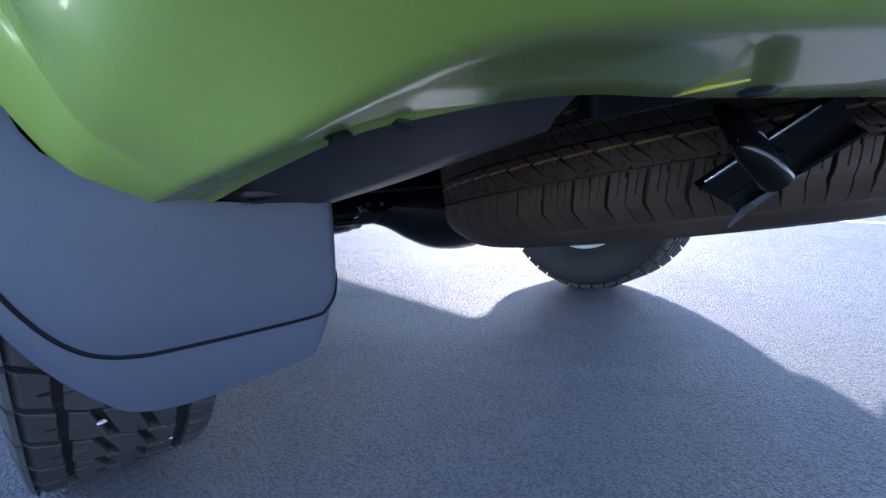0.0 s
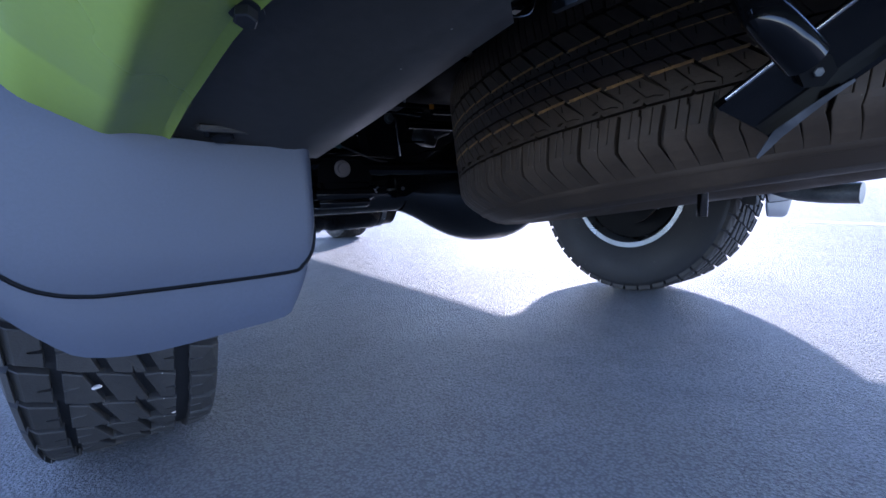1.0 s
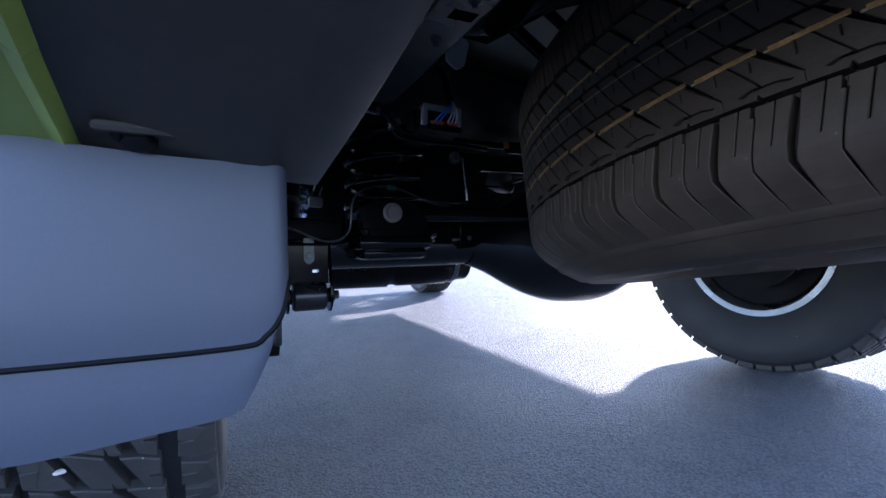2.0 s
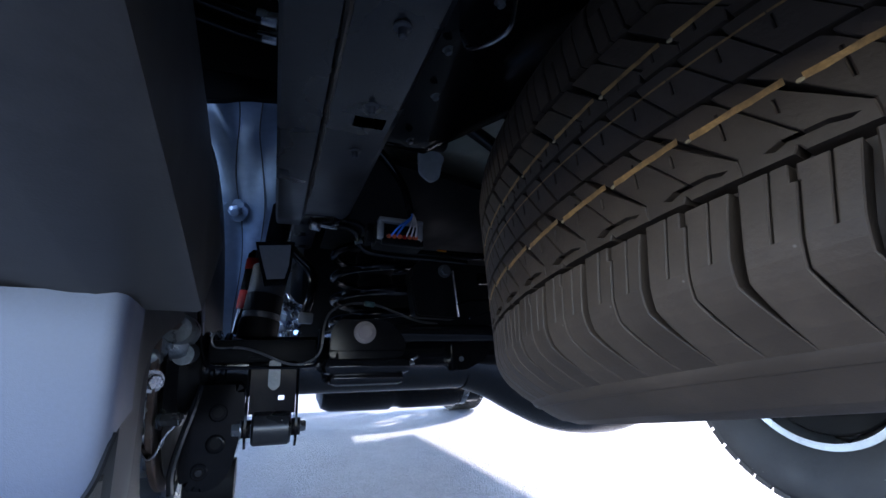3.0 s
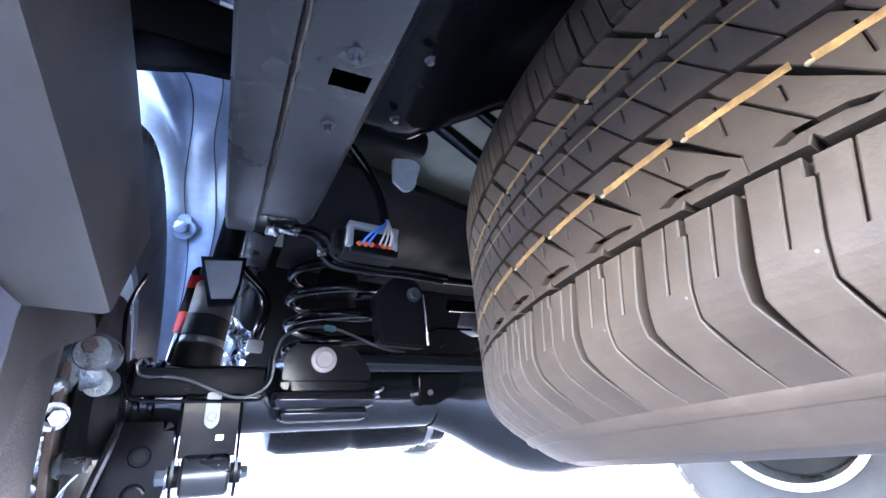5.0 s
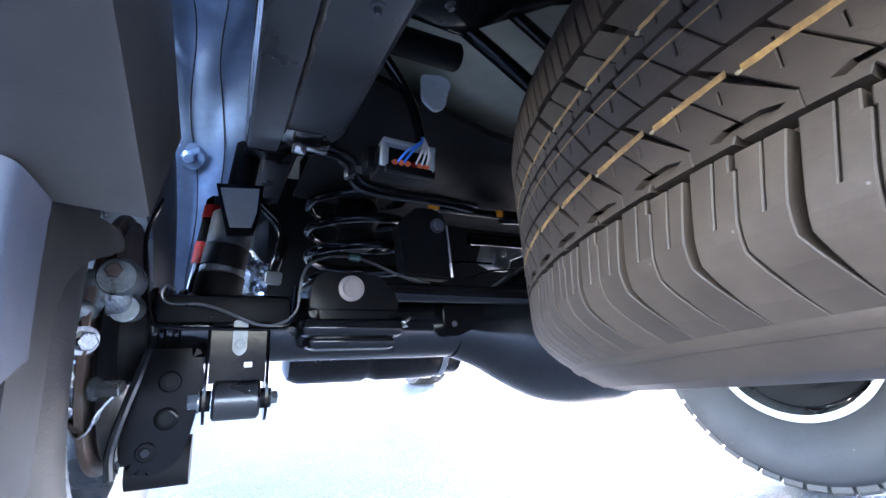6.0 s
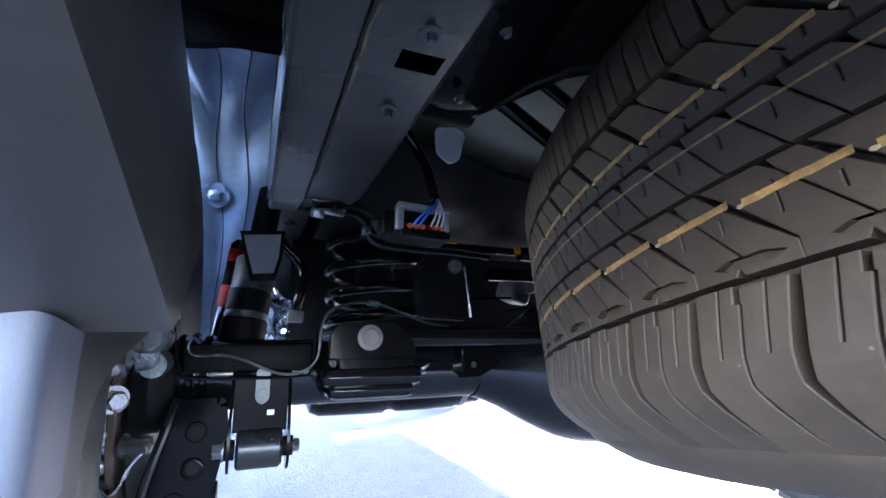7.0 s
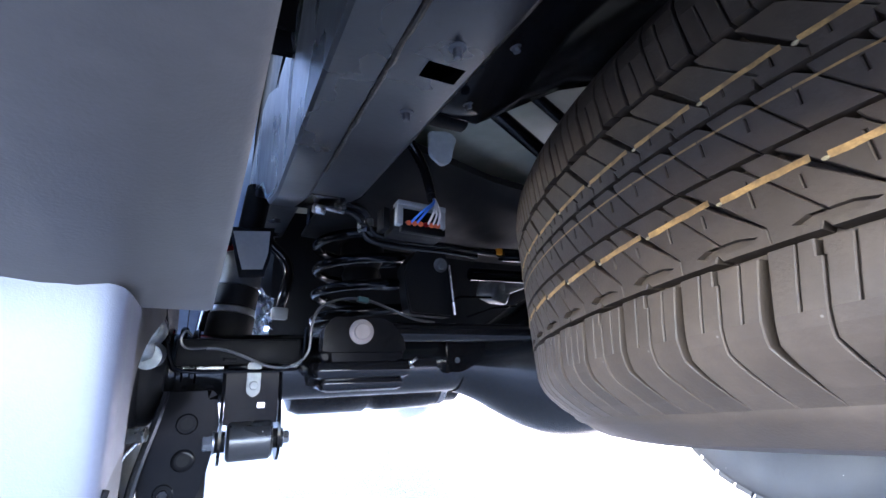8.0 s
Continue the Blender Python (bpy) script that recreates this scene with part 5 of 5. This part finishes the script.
# shock absorber
M_SHOCK = mat("grey_damper_steel", (0.075, 0.076, 0.078), 0.38, 0.7, 0.2, 200, 30)
A, B = Vector((-0.5805, 0.030, 0.4025)), Vector((-0.5535, 0.050, 0.6225))
def on_shock(z):
    return A.lerp(B, (z - A.z) / (B.z - A.z))
shock = empty("shock_absorber")
shock.parent = suv
for name, z0, z1, r, mm in (("lower_body", 0.40, 0.464, 0.0300, M_MATT), ("band", 0.464, 0.474, 0.0285, M_CAST), ("boot", 0.474, 0.503, 0.0284, M_MATT), ("upper_body", 0.503, 0.55, 0.0278, M_SHOCK), ("rod", 0.55, 0.66, 0.018, M_MATT)):
    bm = bmesh.new()
    add_tube(bm, [on_shock(z0), on_shock(z0 + 0.0015), on_shock(z1 - 0.0015), on_shock(z1)], [r - 0.0015, r, r, r - 0.0015], 28)
    part(name, bm, mm, shock)
bm = bmesh.new()
add_sheet(bm, [[(-0.5950, -0.002, 0.5845), (-0.5365, -0.002, 0.5885)], [(-0.5850, -0.006, 0.5425), (-0.5405, -0.006, 0.5445)], [(-0.5780, -0.005, 0.5155), (-0.5465, -0.005, 0.5175)]], -0.010)
part("cap_frame", bm, M_BLACK, shock).location = (0.008, 0, -0.003)
bm = bmesh.new()
add_sheet(bm, [[(-0.5895, -0.008, 0.5775), (-0.5425, -0.008, 0.5815)], [(-0.5815, -0.011, 0.5475), (-0.5440, -0.011, 0.5495)], [(-0.5750, -0.009, 0.5255), (-0.5495, -0.009, 0.5275)]], -0.006)
part("cap", bm, M_GREY, shock, "grey plastic cap").location = (0.008, 0, -0.003)
# reservoir with red bands beside it
bm = bmesh.new()
add_tube(bm, [(-0.6020, 0.085, 0.4425), (-0.5845, 0.085, 0.578), (-0.5835, 0.085, 0.585)], [0.017, 0.017, 0.012], 24)
res = part("gas_reservoir", bm, M_BLACK, shock)
for z0, z1 in ((0.551, 0.570), (0.484, 0.515)):
    bm = bmesh.new()
    add_tube(bm, [(-0.6020 + (z - 0.4425) * 0.129, 0.085, z) for z in (z0, z1)], 0.0178, 24)
    part("red_band", bm, M_RED, res, "bright red band")
# bent strap with grey foot, and crumpled foil behind it
bm = bmesh.new()
add_tube(bm, bent([(-0.5410, 0.14, 0.6175), (-0.5280, 0.145, 0.6045), (-0.5050, 0.15, 0.5825), (-0.4970, 0.15, 0.5545), (-0.5030, 0.15, 0.5225), (-0.5080, 0.16, 0.4995)], 6), 0.0095, 12)
strap = part("bent_strap", bm, M_BLACK, suv, "gloss black bent strap")
strap.location = (0.010, 0, -0.012)
bm = bmesh.new()
add_box(bm, (-0.5080, 0.155, 0.4895), (0.026, 0.02, 0.020), (0, 4, 0), 0.003)
part("grey_foot", bm, M_GREY, strap)
bm = bmesh.new()
rng = random.Random(11)
rows = []
for i in range(13):
    row = []
    for j in range(9):
        u, v = i / 12, j / 8
        row.append((-0.550 + 0.046 * v + rng.uniform(-0.003, 0.003), 0.215 + rng.uniform(-0.009, 0.009), 0.44 + 0.105 * u * (1 - 0.35 * v) + rng.uniform(-0.005, 0.005)))
    rows.append(row)
add_sheet(bm, rows, 0.0012)
part("heat_foil", bm, M_CRUMPLED, suv, "crumpled bright heat foil", 12)

# arm bracket, plugs and castings near the differential
bm = bmesh.new()
add_slab(bm, round_poly([(-0.346, 0.464), (-0.273, 0.460), (-0.283, 0.547), (-0.296, 0.562), (-0.331, 0.562), (-0.356, 0.532)], 0.008, 3), "y", -0.062, 0.03, 0.003)
armb = part("arm_bracket", bm, M_MATT, suv, "black upper arm bracket with a bolt", 40)
bolt(armb, (-0.2980, -0.063, 0.5375), (0, -1, 0), 0.0075, 0.006, M_CAST)
bm = bmesh.new()
add_tube(bm, [(-0.2755, -0.064, 0.4645), (-0.2845, -0.064, 0.5385)], 0.002, 8)
part("edge_weld", bm, M_STEEL, armb)
bm = bmesh.new()
add_tube(bm, [(-0.300, -0.045, 0.5705), (-0.10, -0.045, 0.5675)], 0.006, 12)
tube = part("vent_pipe", bm, M_BLACK, suv, "black pipe with orange plugs")
for x in (-0.298, -0.182):
    bm = bmesh.new()
    add_box(bm, (x, -0.050, 0.570), (0.017, 0.009, 0.0105), (0, 0, 0), 0.002)
    part("orange_plug", bm, M_ORANGE, tube, "orange plastic plug")
bm = bmesh.new()
rows = []
add_box(bm, (-0.1160, 0.08, 0.5245), (0.05, 0.05, 0.045), (10, 14, 20), 0.010)
add_box(bm, (-0.0810, 0.075, 0.5375), (0.06, 0.04, 0.03), (0, -20, 0), 0.008)
part("pinion_casting", bm, M_CAST, suv, "bright cast metal bracket", 50)
bm = bmesh.new()
add_tube(bm, [(-0.3210, -0.02, 0.4675), (-0.2210, 0.02, 0.5025), (-0.1410, 0.05, 0.5075)], 0.0022, 6)
add_tube(bm, [(-0.2660, -0.085, 0.4605), (-0.2210, -0.08, 0.4745), (-0.1710, -0.07, 0.4805)], 0.0016, 6)
part("vent_hose", bm, M_BLACK, suv)
for p, q in (((-0.1810, -0.05, 0.5655), (0.05, -0.05, 0.57)), ((-0.2010, 0.02, 0.5425), (0.05, 0.02, 0.545))):
    bm = bmesh.new()
    add_tube(bm, [p, q], 0.011, 12)
    part("cross_tube", bm, M_BLACK, suv, "black cross tube")

# dark tank and pressings ahead of the axle, below the floor
bm = bmesh.new()
add_box(bm, (-0.12, 0.78, 0.575), (0.80, 0.85, 0.27), (0, 0, 0), 0.05)
part("fuel_tank", bm, M_MATT, suv, "dull black fuel tank below the floor", 50)
bm = bmesh.new()
add_sheet(bm, [[(-0.50, 0.30 + 0.0 * k, 0.44 + 0.1 * k) , (-0.2, 0.27, 0.44 + 0.1 * k), (0.1, 0.27, 0.44 + 0.1 * k), (0.5, 0.30, 0.44 + 0.1 * k)] for k in range(4)], 0.004)
part("tank_shield", bm, M_MATT, suv, "dull black tank shield")
bm = bmesh.new()
add_sheet(bm, [[(x, y0 + d, z0 - h) for x, y0, z0 in ((-0.487, -0.245, 0.640), (-0.373, -0.194, 0.646), (-0.252, -0.135, 0.653), (-0.1, -0.10, 0.655), (0.2, -0.10, 0.655), (0.487, -0.20, 0.645))] for d, h in ((0.012, -0.012), (0.004, -0.008), (0.0, 0.0), (0.02, 0.018), (0.12, 0.045), (0.28, 0.05))], 0.004)
beam = part("cross_beam", bm, M_MATT, suv, "dull black pressed cross beam below the floor", 35)
bm = bmesh.new()
add_tube(bm, [(-0.487, -0.298, 0.644), (-0.379, -0.289, 0.647), (-0.376, -0.289, 0.647)], [0.0135, 0.0135, 0.011], 20)
part("rubber_roller", bm, M_MATT, suv, "dull black rubber roller beside the rail")
# two pale pieces that paint in the blurry highlights under the floor
bm = bmesh.new()
add_slab(bm, round_poly([(-0.394, 0.655), (-0.368, 0.659), (-0.358, 0.652), (-0.364, 0.636), (-0.366, 0.622), (-0.378, 0.615), (-0.393, 0.626)], 0.005, 3), "y", -0.238, 0.004, 0.001)
part("floor_tab", bm, M_TAB, suv, "pale grey piece standing in for a highlight below the floor")
bm = bmesh.new()
add_slab(bm, round_poly([(-0.282, -0.15), (-0.238, -0.175), (-0.222, -0.13), (-0.262, -0.10)], 0.006, 3), "z", 0.712, 0.006, 0.002)
part("floor_patch", bm, M_TAB, suv, "pale grey patch standing in for a highlight on the floor")
bm = bmesh.new()
add_lathe(bm, [(0.0075, 0.0), (0.010, 0.0), (0.010, 0.003), (0.0075, 0.003)], 20, along((-0.303, -0.150, 0.716), (0, 0, -1)), True)
part("floor_plug", bm, M_OLIVE, suv)
for k in range(2):
    bm = bmesh.new()
    add_tube(bm, [(-0.41 + 0.05 * k, -0.288 - 0.03 * k, 0.706), (-0.331 + 0.05 * k, -0.290 - 0.03 * k, 0.660), (-0.24 + 0.05 * k, -0.294 - 0.03 * k, 0.602)], 0.0085 - 0.002 * k, 12)
    part("hoist_arm", bm, M_BLACK, suv, "black tubular hoist arm above the spare wheel")
for x0, y0, x1, y1 in ((-0.45, -0.02, -0.2, -0.16), (-0.33, -0.25, -0.12, -0.10), (-0.2, -0.26, 0.05, -0.22)):
    bm = bmesh.new()
    add_tube(bm, [(x0, y0, 0.7185), ((x0 + x1) / 2, (y0 + y1) / 2 - 0.008, 0.7165), (x1, y1, 0.7185)], 0.0045, 8)
    part("pressed_rib", bm, M_OLIVE, suv)

# muffler with shield and straps
bm = bmesh.new()
add_tube(bm, [(-0.450, 0.42, 0.357), (-0.440, 0.42, 0.357), (-0.420, 0.42, 0.357), (-0.28, 0.42, 0.357), (-0.272, 0.42, 0.357), (-0.255, 0.42, 0.357), (-0.247, 0.42, 0.357), (-0.11, 0.42, 0.357), (-0.095, 0.42, 0.357), (-0.045, 0.42, 0.357), (-0.03, 0.42, 0.357)], [0.045, 0.068, 0.077, 0.079, 0.073, 0.073, 0.077, 0.077, 0.070, 0.068, 0.04], 36)
muffler = part("muffler", bm, M_BLACK, suv, "gloss black transverse muffler", 40)
bm = bmesh.new()
add_tube(bm, [(-0.100, 0.42, 0.357), (-0.098, 0.42, 0.357), (-0.083, 0.42, 0.357), (-0.081, 0.42, 0.357)], [0.070, 0.0745, 0.0745, 0.070], 36)
part("bright_strap", bm, M_STEEL, muffler, "bright clamp strap")
bm = bmesh.new()
add_box(bm, (-0.375, 0.345, 0.372), (0.075, 0.02, 0.06), (0, 0, 0), 0.004)
add_box(bm, (-0.388, 0.338, 0.335), (0.010, 0.012, 0.014), (0, 0, 0), 0.002)
add_box(bm, (-0.355, 0.338, 0.337), (0.010, 0.012, 0.014), (0, 0, 0), 0.002)
mb = part("muffler_bracket", bm, M_MATT, muffler)
bolt(mb, (-0.372, 0.334, 0.356), (0, -1, 0), 0.006, 0.005, M_ZINC)

# brake parts inside the rear wheels
def brake(side, out=0.0, ahead=0.0, shield=0.165, at=0.700):
    s = side
    bm = bmesh.new()
    add_tube(bm, [(s * 0.690, 0, 0.382), (s * 0.691, 0, 0.382), (s * 0.696, 0, 0.382), (s * 0.697, 0, 0.382)], [0.138, 0.139, 0.139, 0.138], 56)
    disc = part("brake_disc", bm, M_RUST, suv, "brake disc with a thin rusty edge", 40)
    bm = bmesh.new()
    add_tube(bm, [(s * 0.661, 0, 0.388), (s * 0.671, 0, 0.388), (s * 0.676, 0, 0.388), (s * 0.688, 0, 0.388)], [0.046, 0.052, 0.056, 0.056], 36)
    part("axle_flange", bm, M_MATT, disc)
    bm = bmesh.new()
    add_box(bm, (s * 0.666, -0.122, 0.427), (0.048, 0.056, 0.044), (8, 6 * s, 0), 0.012)
    add_tube(bm, [(s * 0.6545, -0.110, 0.437), (s * 0.6545, -0.146, 0.438), (s * 0.6545, -0.152, 0.438)], [0.019, 0.0185, 0.015], 24)
    add_tube(bm, [(s * 0.648, -0.105, 0.412), (s * 0.648, -0.140, 0.410)], [0.013, 0.012], 20)
    add_box(bm, (s * 0.684, -0.134, 0.409), (0.034, 0.05, 0.020), (14, 16 * s, 0), 0.007)
    add_box(bm, (s * 0.682, -0.140, 0.383), (0.022, 0.036, 0.036), (0, 6 * s, 0), 0.008)
    cal = part("brake_caliper", bm, M_CALIPER, suv, "bare cast brake caliper", 50)
    bolt(cal, (s * 0.657, -0.152, 0.443), (0.15 * -s, -1, 0.1), 0.0070, 0.005, M_RUST, False)
    bolt(cal, (s * 0.641, -0.118, 0.437), (-s, 0, 0), 0.0065, 0.005, M_ZINC, False)
    bolt(cal, (s * 0.672, -0.158, 0.382), (-0.6 * s, -1, -0.1), 0.0085, 0.012, M_ZINC)
    bolt(cal, (s * 0.662, -0.148, 0.341), (-s, -0.3, 0), 0.0075, 0.022, M_ZINC)
    bolt(cal, (s * 0.683, -0.150, 0.352), (-0.3 * s, -1, 0), 0.0080, 0.010, M_CAST)
    bm = bmesh.new()
    pts = [(-0.690, 0.321), (-0.684, 0.325), (-0.677, 0.310), (-0.669, 0.300), (-0.661, 0.306), (-0.656, 0.320), (-0.646, 0.333)]
    add_sheet(bm, [[(-s * p.x, -0.150, p.y), (-s * p.x, -0.126, p.y + 0.004)] for p in bent([(x, z, 0) for x, z in pts], 4)], 0.0015)
    part("pad_spring", bm, M_STEEL, cal, "bright pad spring")
    bm = bmesh.new()
    add_box(bm, (s * 0.679, -0.130, 0.325), (0.016, 0.02, 0.016), (20, 0, 12 * s), 0.003)
    part("spring_tab", bm, M_STEEL, cal)
    bm = bmesh.new()
    add_lathe(bm, [(shield, 0.0), (shield - 0.005, 0.004), (0.10, 0.008), (0.06, 0.008)], 40, Matrix.Translation((s * at, 0, 0.382)) @ Matrix.Rotation(radians(90 * s), 4, "Y"))
    part("dust_shield", bm, M_MATT, disc)
    disc.location = (s * out, ahead, 0)
    if s > 0:
        cal.location = (out + 0.022, ahead + 0.02, 0)


brake(-1, -0.022, -0.02, 0.132, 0.683)
brake(1, 0.075, 0.09, 0.14, 0.683)

# recovery hook and its bracket below the bumper
bm = bmesh.new()
HOOK = bent([(-0.507, -0.772, 0.494), (-0.514, -0.782, 0.484), (-0.520, -0.793, 0.469), (-0.514, -0.800, 0.458), (-0.505, -0.8035, 0.451)], 8)
add_tube(bm, HOOK, [0.0046 + 0.0046 * min(1, k / 14) for k in range(len(HOOK))], 16)
hook = part("recovery_hook", bm, M_BLACK, suv, "gloss black round-bar recovery hook", 60)
bm = bmesh.new()
TIP = Vector((-0.415, -0.752, 0.423))
RISE = Vector((0.35, -0.94, 0.78)).normalized()
WIDE = Vector((-0.021, 0.004, 0.034))
WIDE = (WIDE - RISE * WIDE.dot(RISE)).normalized()
FACE = RISE.cross(WIDE).normalized()
if FACE.x > 0:
    FACE = -FACE
def on_bracket(d, w, h=0.0):
    return TIP + RISE * d + WIDE * w + FACE * h
prof = [(0.0, 0.010), (0.0, -0.003), (0.037, -0.003), (0.037, 0.009), (0.034, 0.009), (0.034, 0.0), (0.003, 0.0), (0.003, 0.010)]
rings = [[bm.verts.new(on_bracket(d + 0.010 * (w < 0.02) * (d < 0.01) - 0.004, w, h)) for w, h in prof] for d in (0.0, 0.03, 0.07, 0.102)]
for a, b in zip(rings, rings[1:]):
    for i in range(8):
        bm.faces.new((a[i], a[(i + 1) % 8], b[(i + 1) % 8], b[i]))
bm.faces.new(rings[0])
bm.faces.new(rings[-1])
hb = part("hook_bracket", bm, M_BLACK, suv, "black steel hook bracket with a torn label", 25)
bm = bmesh.new()
add_sheet(bm, [[on_bracket(d, w0, 0.0112), on_bracket(d, w1, 0.0118)] for d, w0, w1 in ((-0.006, -0.006, -0.004), (0.002, -0.005, 0.0), (0.010, -0.003, 0.004), (0.03, -0.001, 0.004), (0.045, 0.0, 0.0035), (0.055, 0.0, 0.002))], 0.0006)
part("torn_label", bm, M_LABEL, hb, "torn grey label")
bm = bmesh.new()
add_tube(bm, [on_bracket(0.002, 0.0385, 0.008), on_bracket(0.05, 0.0385, 0.008), on_bracket(0.085, 0.0385, 0.008)], 0.0016, 10)
part("rolled_edge", bm, M_STEEL, hb, "bright worn channel edge")
bm = bmesh.new()
add_tube(bm, [on_bracket(0.045, 0.017, 0.0), on_bracket(0.045, 0.017, 0.008)], 0.010, 6)
part("square_nut", bm, M_MATT, hb)
bolt(hb, tuple(on_bracket(0.045, 0.017, 0.008)), tuple(FACE), 0.0028, 0.002, M_CAST, False)
bm = bmesh.new()
add_tube(bm, bent([(-0.400, -0.862, 0.512), (-0.33, -0.875, 0.520), (-0.25, -0.90, 0.53), (-0.15, -0.91, 0.54)], 5), 0.008, 12)
part("cross_rod", bm, M_BLACK, hb)

# screws, plug and a painted lip highlight on the bumper
for p, d in (((-0.706, -0.657, 0.4795), (-0.2, -0.3, -1)), ((-0.688, -0.688, 0.4875), (-0.2, -0.3, -1))):
    sc = bolt(bumper, p, d, 0.0055, 0.006, M_FRAME, True, "screw")
sc = bolt(panel, (-0.690, -0.497, 0.446), (0, -0.3, -1), 0.0085, 0.006, M_BLACK, True, "screw")
bm = bmesh.new()
add_box(bm, (-0.690, -0.497, 0.4485), (0.040, 0.026, 0.006), (12, 0, 10), 0.003)
part("screw_pad", bm, M_PANEL, panel)
bm = bmesh.new()
add_lathe(bm, [(0.0095, -0.003), (0.0095, 0.0008), (0.0082, 0.0014), (0.0072, 0.0042), (0.0060, 0.0050), (0.0001, 0.0052)], 20, along((-0.5860, -0.8100, 0.4945), (-0.05, -0.05, -1)))
part("bumper_plug", bm, M_FRAME, bumper, "black push-in plug")
# thin yellow-green bar puts the highlight of the bumper's lip into colour
bm = bmesh.new()
add_tube(bm, [(-0.6045, -0.7825, 0.4918), (-0.6080, -0.793, 0.4918), (-0.6110, -0.804, 0.4918), (-0.6135, -0.815, 0.4920)], [0.0014, 0.0012, 0.0009, 0.0005], 8)
part("trim_edge", bm, M_EDGE, bumper, "bright yellow-green strip painted as the lip's highlight")

# tail pipe on the far side and the spare wheel hoist
bm = bmesh.new()
add_tube(bm, bent([(0.66, 0.5, 0.50), (0.66, 0.2, 0.53), (0.68, -0.2, 0.47), (0.70, -0.40, 0.376), (0.70, -0.48, 0.357), (0.70, -0.575, 0.354)], 6), [0.026] * 31, 20)
part("tail_pipe", bm, M_CAST, suv, "bare metal tail pipe")
bm = bmesh.new()
add_box(bm, (0.0, -0.53, 0.39), (0.16, 0.05, 0.012), (-9, 0, 0), 0.004)
add_tube(bm, [(0.0, -0.53, 0.34), (0.0, -0.53, 0.60)], 0.008, 12)
part("spare_hoist", bm, M_BLACK, suv, "black spare wheel hoist bar")
